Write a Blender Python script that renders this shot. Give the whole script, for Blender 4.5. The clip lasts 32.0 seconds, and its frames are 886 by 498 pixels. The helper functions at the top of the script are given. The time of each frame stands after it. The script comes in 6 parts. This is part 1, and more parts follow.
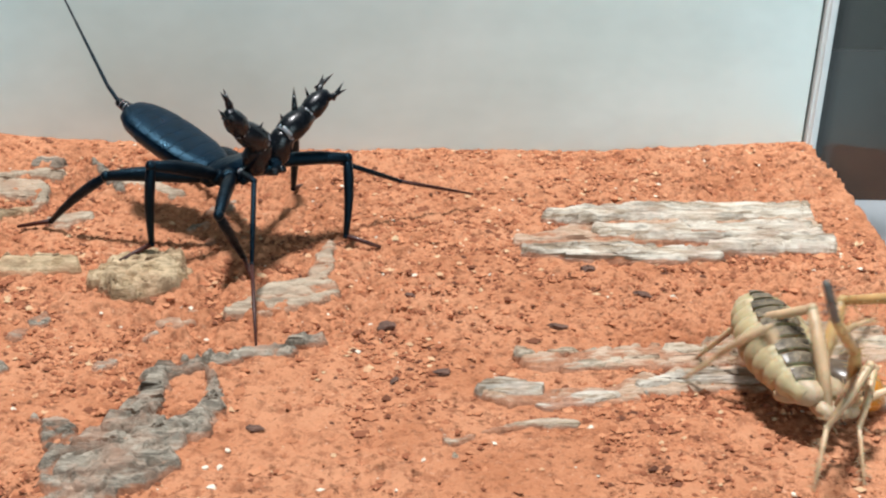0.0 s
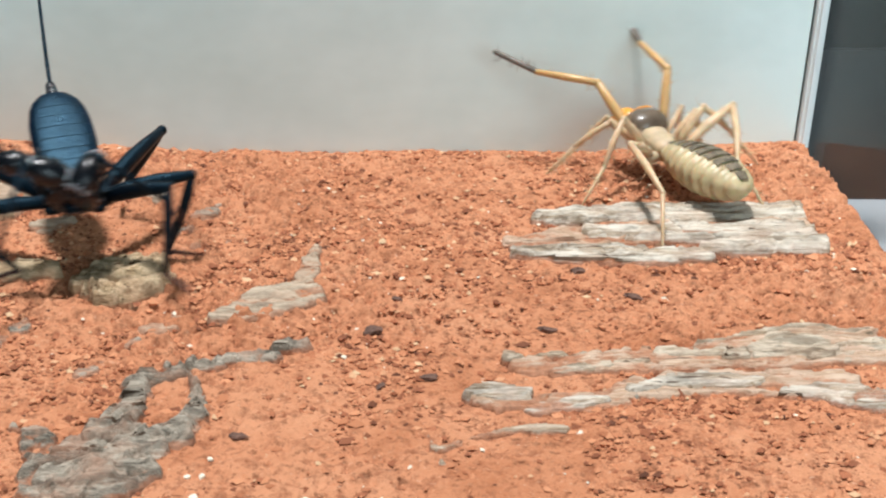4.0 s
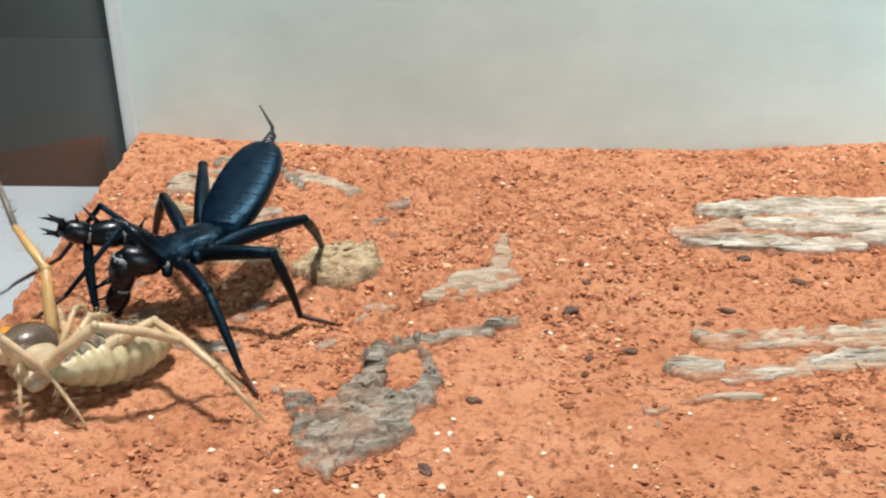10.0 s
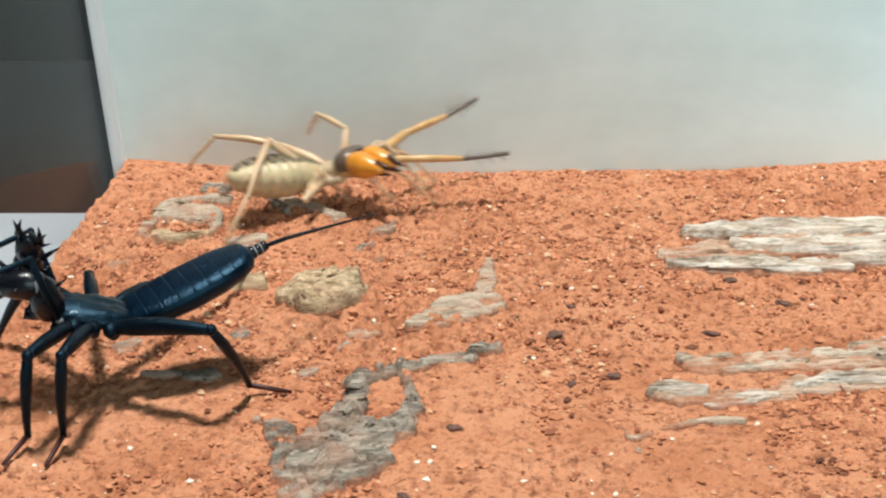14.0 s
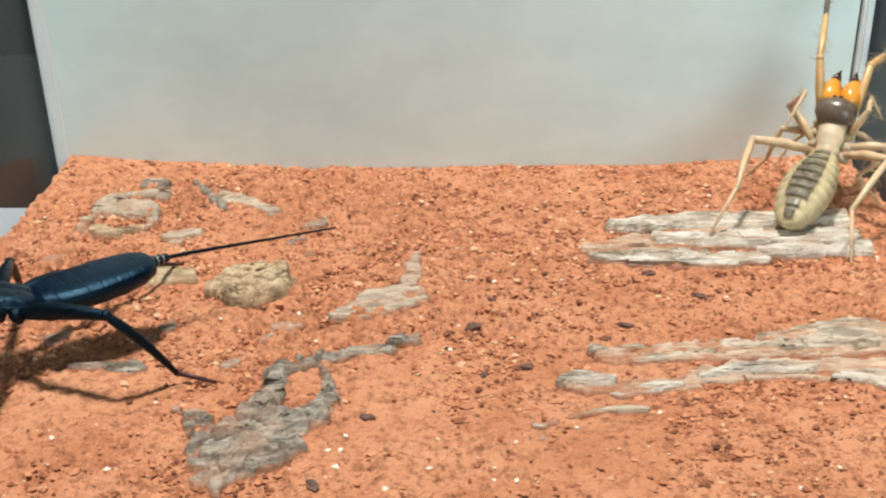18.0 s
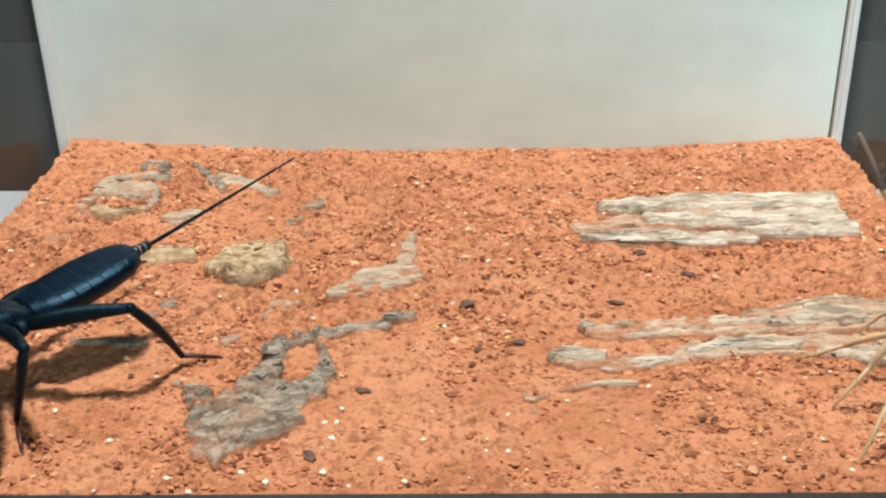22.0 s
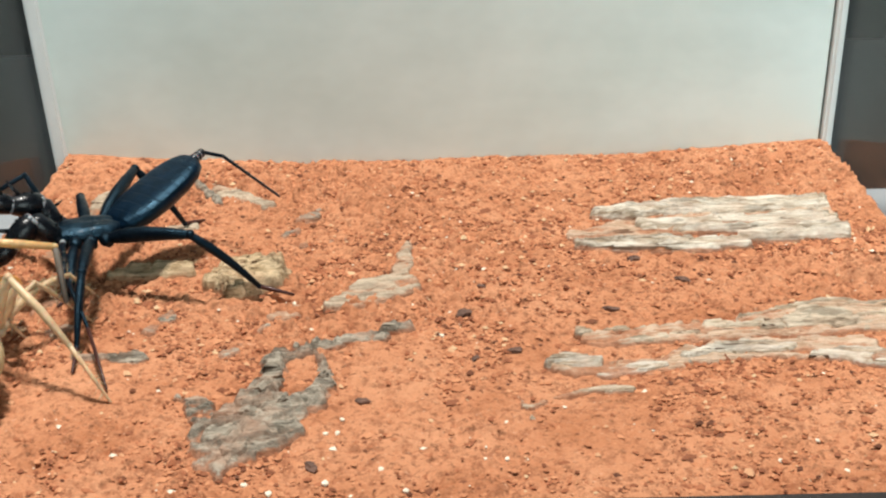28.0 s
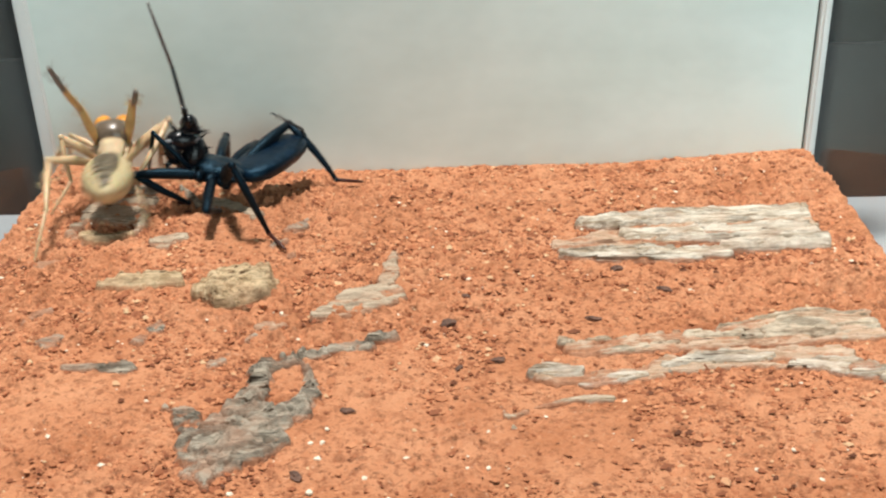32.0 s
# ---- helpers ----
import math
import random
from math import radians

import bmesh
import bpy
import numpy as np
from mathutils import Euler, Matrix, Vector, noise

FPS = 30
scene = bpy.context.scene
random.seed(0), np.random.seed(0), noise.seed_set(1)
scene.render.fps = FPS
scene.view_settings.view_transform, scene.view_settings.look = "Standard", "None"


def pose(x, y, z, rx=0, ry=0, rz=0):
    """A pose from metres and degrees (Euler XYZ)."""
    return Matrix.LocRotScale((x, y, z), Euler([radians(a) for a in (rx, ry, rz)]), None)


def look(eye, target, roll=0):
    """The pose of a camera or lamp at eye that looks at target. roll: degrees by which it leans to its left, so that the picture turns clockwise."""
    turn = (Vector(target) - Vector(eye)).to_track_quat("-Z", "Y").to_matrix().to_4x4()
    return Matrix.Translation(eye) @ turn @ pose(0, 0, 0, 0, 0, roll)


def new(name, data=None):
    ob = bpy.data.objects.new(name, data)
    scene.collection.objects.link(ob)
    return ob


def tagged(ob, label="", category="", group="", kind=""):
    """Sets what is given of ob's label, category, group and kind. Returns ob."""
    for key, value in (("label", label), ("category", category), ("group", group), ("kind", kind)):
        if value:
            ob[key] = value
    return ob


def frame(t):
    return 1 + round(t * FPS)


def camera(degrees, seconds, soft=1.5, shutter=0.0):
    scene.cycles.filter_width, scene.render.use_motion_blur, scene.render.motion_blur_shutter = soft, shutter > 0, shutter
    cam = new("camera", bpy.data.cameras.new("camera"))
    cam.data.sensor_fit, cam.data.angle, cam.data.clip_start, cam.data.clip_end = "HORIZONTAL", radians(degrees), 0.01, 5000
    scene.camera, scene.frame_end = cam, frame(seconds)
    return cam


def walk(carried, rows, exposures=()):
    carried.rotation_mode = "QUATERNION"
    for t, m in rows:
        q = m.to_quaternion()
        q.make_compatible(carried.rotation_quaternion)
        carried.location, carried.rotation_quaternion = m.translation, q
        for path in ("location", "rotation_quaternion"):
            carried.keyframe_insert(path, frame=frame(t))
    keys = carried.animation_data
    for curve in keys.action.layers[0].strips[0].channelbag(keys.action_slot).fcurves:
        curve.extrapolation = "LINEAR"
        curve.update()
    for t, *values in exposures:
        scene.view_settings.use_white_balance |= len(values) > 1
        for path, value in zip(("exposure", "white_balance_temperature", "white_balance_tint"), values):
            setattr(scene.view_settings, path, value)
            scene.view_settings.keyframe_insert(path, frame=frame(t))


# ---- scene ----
cam = camera(33.34, 32.0, soft=2.2, shutter=0.5)
PATH = [
    (0, (0.0046, -0.3862, 0.1319), (0.0125, -0.1104, 0.0140), 1.28),
    (0.5, (0.0056, -0.3857, 0.1323), (0.0138, -0.1102, 0.0139), 1.15),
    (1, (0.0066, -0.3843, 0.1323), (0.0147, -0.1088, 0.0138), 0.93),
    (1.5, (0.0078, -0.3833, 0.1316), (0.0162, -0.1077, 0.0133), 0.89),
    (2, (0.0085, -0.3839, 0.1324), (0.0167, -0.1085, 0.0137), 0.86),
    (2.5, (0.0079, -0.3829, 0.1310), (0.0168, -0.1070, 0.0136), 1.12),
    (3, (0.0077, -0.3835, 0.1308), (0.0163, -0.1074, 0.0137), 1.06),
    (3.5, (0.0069, -0.3818, 0.1307), (0.0158, -0.1061, 0.0129), 0.99),
    (5.5, (0.0059, -0.3820, 0.1296), (0.0149, -0.1057, 0.0129), 1.09),
    (6, (0.0059, -0.3811, 0.1301), (0.0149, -0.1052, 0.0128), 1.10),
    (6.5, (0.0059, -0.3816, 0.1301), (0.0149, -0.1055, 0.0129), 1.13),
    (7, (0.0054, -0.3827, 0.1308), (0.0149, -0.1067, 0.0135), 1.37),
    (7.5, (0.0041, -0.3834, 0.1314), (0.0145, -0.1075, 0.0139), 1.49),
    (8, (0.0028, -0.3832, 0.1314), (0.0125, -0.1070, 0.0147), 2.27),
    (8.5, (-0.0277, -0.3984, 0.1401), (-0.0208, -0.1227, 0.0220), 1.74),
    (9, (-0.0397, -0.4106, 0.1396), (-0.0363, -0.1349, 0.0213), 1.38),
    (9.5, (-0.0330, -0.4129, 0.1406), (-0.0315, -0.1374, 0.0220), 0.95),
    (10, (-0.0284, -0.4143, 0.1421), (-0.0274, -0.1386, 0.0236), 0.65),
    (10.5, (-0.0247, -0.4130, 0.1440), (-0.0245, -0.1374, 0.0256), 0.32),
    (11, (-0.0233, -0.4123, 0.1444), (-0.0239, -0.1363, 0.0270), 0.13),
    (11.5, (-0.0229, -0.4118, 0.1438), (-0.0242, -0.1354, 0.0271), -0.05),
    (12, (-0.0223, -0.4128, 0.1450), (-0.0238, -0.1362, 0.0286), -0.16),
    (12.5, (-0.0201, -0.4139, 0.1451), (-0.0219, -0.1370, 0.0297), -0.20),
    (13, (-0.0216, -0.4144, 0.1468), (-0.0227, -0.1377, 0.0309), -0.28),
    (13.5, (-0.0240, -0.4140, 0.1447), (-0.0240, -0.1370, 0.0296), -0.24),
    (14, (-0.0228, -0.4124, 0.1435), (-0.0234, -0.1355, 0.0281), -0.10),
    (14.5, (-0.0210, -0.4137, 0.1441), (-0.0207, -0.1368, 0.0287), 0.18),
    (15, (-0.0183, -0.4138, 0.1444), (-0.0182, -0.1370, 0.0287), 0.16),
    (15.5, (-0.0133, -0.4143, 0.1452), (-0.0122, -0.1377, 0.0291), 0.31),
    (17.5, (-0.0084, -0.4193, 0.1467), (-0.0066, -0.1429, 0.0300), -0.02),
    (18, (-0.0073, -0.4209, 0.1479), (-0.0058, -0.1447, 0.0308), -0.05),
    (18.5, (-0.0072, -0.4212, 0.1470), (-0.0057, -0.1448, 0.0302), -0.03),
    (19, (-0.0093, -0.4213, 0.1462), (-0.0075, -0.1450, 0.0293), 0.03),
    (19.5, (-0.0105, -0.4198, 0.1458), (-0.0092, -0.1437, 0.0286), -0.04),
    (20, (-0.0098, -0.4219, 0.1466), (-0.0086, -0.1458, 0.0293), -0.06),
    (20.5, (-0.0083, -0.4226, 0.1470), (-0.0077, -0.1467, 0.0294), -0.08),
    (21, (-0.0070, -0.4247, 0.1465), (-0.0061, -0.1488, 0.0287), 0.10),
    (21.5, (-0.0073, -0.4276, 0.1476), (-0.0059, -0.1519, 0.0292), 0.10),
    (22, (-0.0063, -0.4287, 0.1484), (-0.0046, -0.1533, 0.0295), -0.01),
    (22.5, (-0.0049, -0.4300, 0.1502), (-0.0031, -0.1547, 0.0309), -0.27),
    (23, (-0.0031, -0.4299, 0.1508), (-0.0008, -0.1548, 0.0312), -0.33),
    (23.5, (-0.0021, -0.4305, 0.1510), (0.0008, -0.1554, 0.0314), -0.51),
    (24, (-0.0031, -0.4295, 0.1515), (0.0001, -0.1544, 0.0319), -0.68),
    (24.5, (-0.0028, -0.4309, 0.1517), (0.0004, -0.1557, 0.0322), -0.75),
    (25, (-0.0033, -0.4311, 0.1515), (0.0002, -0.1559, 0.0321), -0.76),
    (25.5, (-0.0057, -0.4302, 0.1505), (-0.0021, -0.1548, 0.0316), -0.76),
    (27.5, (-0.0068, -0.4318, 0.1517), (-0.0037, -0.1563, 0.0328), -0.96),
    (28, (-0.0067, -0.4313, 0.1513), (-0.0038, -0.1557, 0.0329), -1.00),
    (28.5, (-0.0054, -0.4322, 0.1516), (-0.0023, -0.1566, 0.0334), -0.86),
    (29, (-0.0058, -0.4333, 0.1517), (-0.0023, -0.1575, 0.0337), -0.79),
    (29.5, (-0.0069, -0.4338, 0.1521), (-0.0035, -0.1580, 0.0341), -0.89),
    (30, (-0.0052, -0.4330, 0.1533), (-0.0022, -0.1572, 0.0352), -0.98),
    (30.5, (-0.0025, -0.4349, 0.1547), (0.0004, -0.1591, 0.0368), -0.98),
    (31, (-0.0008, -0.4360, 0.1550), (0.0025, -0.1600, 0.0375), -0.91),
    (31.5, (-0.0006, -0.4378, 0.1568), (0.0019, -0.1622, 0.0384), -0.94),
    (32, (-0.0039, -0.4350, 0.1555), (-0.0003, -0.1594, 0.0372), -0.95),
]
walk(cam, [(t, look(e, g, r)) for t, e, g, r in PATH], [(0.0, 0.0, 6050, 11), (8.0, 0.0, 6050, 11), (10.0, 0.0, 6250, 10), (15.5, 0.0, 6250, 10), (18.0, 0.0, 6350, 10), (22.0, 0.0, 6550, 10), (32.0, 0.0, 6550, 10)])

# ---- light ----
world = bpy.data.worlds.new("room_air")
scene.world = world
world.use_nodes = True
world.node_tree.nodes["Background"].inputs["Color"].default_value = (0.75, 0.85, 1.0, 1)
world.node_tree.nodes["Background"].inputs["Strength"].default_value = 0.03


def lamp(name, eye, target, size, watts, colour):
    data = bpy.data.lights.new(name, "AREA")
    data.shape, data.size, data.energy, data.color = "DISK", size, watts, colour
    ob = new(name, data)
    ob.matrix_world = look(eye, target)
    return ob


lamp("desk_lamp_light", (-0.09, -0.12, 1.32), (0.0, -0.09, 0.0), 0.16, 29.5, (1.0, 0.96, 0.90))
# Added fill from the front, no such source in view; brightens the back panel.
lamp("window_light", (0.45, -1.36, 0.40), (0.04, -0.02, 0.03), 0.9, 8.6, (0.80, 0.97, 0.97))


# ---- materials ----
class Mat:
    """Small helper round one node material."""

    def __init__(self, name):
        self.mat = bpy.data.materials.new(name)
        self.mat.use_nodes = True
        self.tree = self.mat.node_tree
        self.bsdf = self.tree.nodes["Principled BSDF"]
        self.coord = self.tree.nodes.new("ShaderNodeTexCoord").outputs["Object"]

    def node(self, kind, **values):
        n = self.tree.nodes.new(kind)
        for key, value in values.items():
            n.inputs[key.replace("_", " ")].default_value = value
        return n

    def link(self, a, b):
        self.tree.links.new(a, b)

    def stretched(self, scale, rz=0.0):
        m = self.tree.nodes.new("ShaderNodeMapping")
        m.inputs["Scale"].default_value = scale
        m.inputs["Rotation"].default_value = (0, 0, radians(rz))
        self.link(self.coord, m.inputs["Vector"])
        return m.outputs["Vector"]

    def noise(self, scale, detail=4.0, rough=0.6, vector=None):
        n = self.node("ShaderNodeTexNoise", Scale=scale, Detail=detail, Roughness=rough)
        self.link(vector or self.coord, n.inputs["Vector"])
        return n.outputs["Fac"]

    def cells(self, scale, vector=None):
        n = self.node("ShaderNodeTexVoronoi", Scale=scale)
        self.link(vector or self.coord, n.inputs["Vector"])
        return n.outputs["Distance"]

    def ramp(self, fac, stops):
        r = self.tree.nodes.new("ShaderNodeValToRGB")
        while len(r.color_ramp.elements) < len(stops):
            r.color_ramp.elements.new(0.5)
        for e, (at, colour) in zip(r.color_ramp.elements, stops):
            e.position, e.color = at, (*colour, 1) if len(colour) == 3 else colour
        self.link(fac, r.inputs["Fac"])
        return r.outputs["Color"]

    def mix(self, fac, a, b, blend="MIX"):
        m = self.tree.nodes.new("ShaderNodeMix")
        m.data_type, m.blend_type = "RGBA", blend
        for value, socket in ((fac, m.inputs[0]), (a, m.inputs[6]), (b, m.inputs[7])):
            if isinstance(value, (int, float)):
                socket.default_value = value
            elif isinstance(value, tuple):
                socket.default_value = (*value, 1)
            else:
                self.link(value, socket)
        return m.outputs[2]

    def island(self):
        return self.tree.nodes.new("ShaderNodeNewGeometry").outputs["Random Per Island"]

    def colour(self, value):
        if isinstance(value, tuple):
            self.bsdf.inputs["Base Color"].default_value = (*value, 1)
        else:
            self.link(value, self.bsdf.inputs["Base Color"])
        return self

    def rough(self, value):
        if isinstance(value, (int, float)):
            self.bsdf.inputs["Roughness"].default_value = value
        else:
            self.link(value, self.bsdf.inputs["Roughness"])
        return self

    def bump(self, height, strength, distance):
        b = self.node("ShaderNodeBump", Strength=strength, Distance=distance)
        self.link(height, b.inputs["Height"])
        self.link(b.outputs["Normal"], self.bsdf.inputs["Normal"])
        return self

    def set(self, **values):
        for key, value in values.items():
            self.bsdf.inputs[key.replace("_", " ")].default_value = value
        return self


def soil_material():
    m = Mat("red_sand")
    big = m.ramp(m.noise(38, 3), [(0.32, (0.4214, 0.1584, 0.0714)), (0.48, (0.5292, 0.2236, 0.1122)), (0.7, (0.6076, 0.2877, 0.155))])
    fine = m.noise(1100, 4, 0.75)
    speck = m.ramp(m.noise(520, 4, 0.75), [(0.36, (0.294, 0.2173, 0.1836)), (0.46, (1, 1, 1))])
    pale = m.ramp(m.noise(760, 2, 0.6, m.stretched((1, 1.3, 1))), [(0.66, (0, 0, 0)), (0.72, (1, 1, 1))])
    clod = m.ramp(m.noise(300, 5, 0.7), [(0.37, (0.5, 0.4, 0.37)), (0.50, (1, 1, 1))])
    c = m.mix(1.0, m.mix(1.0, big, speck, "MULTIPLY"), clod, "MULTIPLY")
    c = m.mix(m.ramp(fine, [(0.35, (0, 0, 0)), (0.75, (0.5, 0.5, 0.5))]), c, (0.6468, 0.3312, 0.1887))
    c = m.mix(m.ramp(pale, [(0.0, (0, 0, 0)), (1.0, (0.35, 0.35, 0.35))]), c, (0.735, 0.5175, 0.3672))
    smooth = m.ramp(m.noise(42, 3, 0.6), [(0.42, (0, 0, 0)), (0.60, (0.45, 0.45, 0.45))])
    c = m.mix(smooth, c, m.mix(0.35, big, c))
    m.colour(c).rough(0.95).bump(m.noise(560, 5, 0.75), 0.9, 0.0011)
    m.set(Specular_IOR_Level=0.15)
    return m.mat


def crumb_material():
    m = Mat("soil_crumb")
    c = m.ramp(m.island(), [(0.0, (0.1078, 0.04036, 0.02142)), (0.06, (0.2156, 0.07555, 0.0357)), (0.28, (0.3528, 0.1242, 0.05712)), (0.48, (0.4704, 0.1884, 0.08874)), (0.95, (0.6076, 0.2743, 0.1377)), (1.0, (0.6468, 0.4761, 0.2856))])
    m.colour(c).rough(0.95)
    return m.mat


def plain(name, colour, rough, spread=0.25, scale=300, bump=0.2, depth=0.0003):
    m = Mat(name)
    dark = tuple(v * (1 - spread) for v in colour)
    light = tuple(min(1.0, v * (1 + spread)) for v in colour)
    m.colour(m.ramp(m.noise(scale), [(0.3, dark), (0.7, light)])).rough(rough)
    if bump:
        m.bump(m.noise(scale * 3, 3), bump, depth)
    return m.mat


def bark_material(name, pale, mid, dark, angle, soil=0.5, level=0.0014, vein_shade=0.6, patch=0.35):
    """Weathered wood: fibres along one way, cracks, veins with crevice shade put into the colour, and red sand lying in
    its low parts and in patches.
    """
    m = Mat(name)
    along = m.stretched((0.06, 1.0, 1.0), -angle)
    fibre = m.noise(1000, 5, 0.75, along)
    coarse = m.noise(420, 4, 0.65, m.stretched((0.22, 1.0, 1.0), -angle))
    c = m.ramp(fibre, [(0.30, dark), (0.40, mid), (0.55, pale)])
    c = m.mix(m.ramp(coarse, [(0.40, (0.8, 0.8, 0.8)), (0.50, (0, 0, 0))]), c, m.mix(0.25, mid, dark))
    c = m.mix(m.ramp(m.noise(120, 3), [(0.50, (0, 0, 0)), (0.62, (0.6, 0.6, 0.6))]), c, pale)
    cracks = m.ramp(m.noise(520, 2, 0.5, along), [(0.315, (0.20, 0.15, 0.12)), (0.35, (1, 1, 1))])
    c = m.mix(1.0, c, cracks, "MULTIPLY")
    # Veins carry the shade of crevices as colour, where the relief shades too weakly.
    shaded_veins = m.ramp(m.noise(300, 4, 0.7, m.stretched((0.30, 1.0, 1.0), -angle)), [(0.40, (0.24, 0.22, 0.20)), (0.50, (0.8, 0.8, 0.8)), (0.56, (1, 1, 1))])
    c = m.mix(vein_shade, c, m.mix(1.0, c, shaded_veins, "MULTIPLY"))
    split = m.tree.nodes.new("ShaderNodeSeparateXYZ")
    m.link(m.coord, split.inputs["Vector"])
    lie = m.node("ShaderNodeMath")
    lie.operation = "MULTIPLY_ADD"
    m.link(split.outputs["Z"], lie.inputs[0])
    lie.inputs[1].default_value = 0.25 / level
    m.link(m.noise(230, 5, 0.7, m.stretched((0.45, 1, 1), -angle)), lie.inputs[2])
    dust = m.ramp(lie.outputs[0], [(0.66, (1, 1, 1)), (0.80, (0, 0, 0))])
    sand = m.ramp(m.noise(900, 4, 0.7), [(0.35, (0.36, 0.13, 0.06)), (0.6, (0.58, 0.245, 0.125))])
    c = m.mix(m.mix(1.0, dust, (soil, soil, soil), "MULTIPLY"), c, sand)
    film = m.ramp(m.noise(115, 4, 0.65), [(0.46, (0, 0, 0)), (0.66, (patch, patch, patch))])
    c = m.mix(film, c, m.mix(0.35, sand, pale))
    m.colour(c).rough(0.92).bump(m.noise(1300, 5, 0.75, along), 1.0, 0.0012)
    m.set(Specular_IOR_Level=0.15)
    return m.mat


SOIL, CRUMB = soil_material(), crumb_material()
PERLITE = plain("white_perlite", (0.78, 0.71, 0.57), 0.85, 0.25, 1200)
DARK_GRIT = plain("dark_grit", (0.12, 0.064, 0.045), 0.85, 0.5, 700, 0.5)
PALE_WOOD = bark_material("weathered_pale_wood", (0.88, 0.81, 0.69), (0.58, 0.455, 0.32), (0.13, 0.088, 0.058), 5, 0.75, 0.0009)
GREY_WOOD = bark_material("weathered_grey_wood", (0.80, 0.69, 0.54), (0.52, 0.40, 0.275), (0.12, 0.085, 0.058), 6, 0.8, 0.0008)
GREY_BARK = bark_material("grey_bark", (0.58, 0.51, 0.41), (0.31, 0.275, 0.22), (0.07, 0.06, 0.047), 40, 0.7, 0.0009, 0.75, 0.6)
TAN_BARK = bark_material("tan_bark", (0.80, 0.62, 0.40), (0.52, 0.365, 0.205), (0.07, 0.045, 0.026), 20, 0.6, 0.0008, 0.55)
DUSTY_WOOD = bark_material("sand_dusted_wood", (0.78, 0.60, 0.45), (0.62, 0.41, 0.27), (0.28, 0.16, 0.10), 6, 0.75, 0.0010, 0.3)
FLAKE_BARK = bark_material("pinkish_grey_flake", (0.68, 0.56, 0.42), (0.47, 0.37, 0.27), (0.17, 0.12, 0.09), 60, 0.6, 0.0008, 0.4, 0.45)


def panel_material():
    m = Mat("frosted_white_plastic")
    c = m.ramp(m.noise(11, 3, 0.5), [(0.3, (0.70, 0.84, 0.82)), (0.7, (0.76, 0.87, 0.85))])
    smear = m.ramp(m.noise(15, 4, 0.65, m.stretched((1, 1, 1.6))), [(0.34, (0.86, 0.875, 0.87)), (0.60, (1, 1, 1))])
    m.colour(m.mix(1.0, c, smear, "MULTIPLY")).rough(0.30)
    m.set(Specular_IOR_Level=0.85)
    return m.mat


def pane_material():
    m = Mat("clear_acrylic")
    m.colour((0.96, 0.985, 0.98)).rough(0.015)
    m.set(Transmission_Weight=1.0, IOR=1.08)
    return m.mat


PANEL, PANE = panel_material(), pane_material()
BEAD = plain("milky_sealant", (0.74, 0.79, 0.79), 0.35, 0.05, 60, 0.0)
RIM = plain("black_plastic", (0.02, 0.017, 0.016), 0.5, 0.3, 400, 0.1)
TABLE = plain("white_laminate", (0.36, 0.40, 0.43), 0.35, 0.04, 9, 0.0)
WALL_DARK = plain("dark_grey_paint", (0.014, 0.019, 0.022), 0.7, 0.15, 3, 0.05, 0.002)
WALL_BASE = plain("pale_grey_paint", (0.052, 0.064, 0.068), 0.6, 0.2, 5, 0.05, 0.002)
WALL_MID = plain("mid_grey_paint", (0.030, 0.035, 0.039), 0.6, 0.15, 3, 0.05, 0.002)
FLOOR_MAT = plain("grey_floor", (0.10, 0.10, 0.10), 0.6, 0.2, 4, 0.05, 0.002)
CEIL_MAT = plain("ceiling_paint", (0.6, 0.6, 0.6), 0.8, 0.05, 3, 0.0)


# ---- mesh helpers ----
def mesh_object(name, bm, material, parent=None, smooth=True):
    me = bpy.data.meshes.new(name)
    bmesh.ops.recalc_face_normals(bm, faces=bm.faces)
    bm.to_mesh(me)
    bm.free()
    me.materials.append(material)
    if smooth:
        me.shade_smooth()
    ob = new(name, me)
    ob.parent = parent
    return ob


def part(name, bm, material, parent, label="", smooth=True):
    return tagged(mesh_object(name, bm, material, parent, smooth), label)


def slab(name, bounds, bevel, material, parent, label=""):
    """A flat-faced box as a part."""
    return part(name, box_bm(*bounds, bevel), material, parent, label, False)


def box_bm(x0, x1, y0, y1, z0, z1, bevel=0.0):
    bm = bmesh.new()
    bmesh.ops.create_cube(bm, size=1, matrix=Matrix.Translation(((x0 + x1) / 2, (y0 + y1) / 2, (z0 + z1) / 2)) @ Matrix.Diagonal((x1 - x0, y1 - y0, z1 - z0, 1)))
    if bevel:
        bmesh.ops.bevel(bm, geom=bm.edges[:], offset=bevel, segments=2, affect="EDGES")
    return bm


def box(name, x0, x1, y0, y1, z0, z1, material, bevel=0.0, parent=None):
    return mesh_object(name, box_bm(x0, x1, y0, y1, z0, z1, bevel), material, parent, smooth=False)


def lattice(x, y, scale, seed):
    """Smooth value noise from -1 to 1 at arrays x, y; scale is the size of a bump in metres."""
    u, v = np.asarray(x) / scale + 400.0, np.asarray(y) / scale + 400.0
    i, j = np.floor(u).astype(int), np.floor(v).astype(int)
    a, b = u - i, v - j
    a, b = a * a * (3 - 2 * a), b * b * (3 - 2 * b)

    def h(p, q):
        n = np.sin(p * 127.1 + q * 311.7 + seed * 74.7) * 43758.5453
        return 2 * (n - np.floor(n)) - 1

    return (h(i, j) * (1 - a) + h(i + 1, j) * a) * (1 - b) + (h(i, j + 1) * (1 - a) + h(i + 1, j + 1) * a) * b


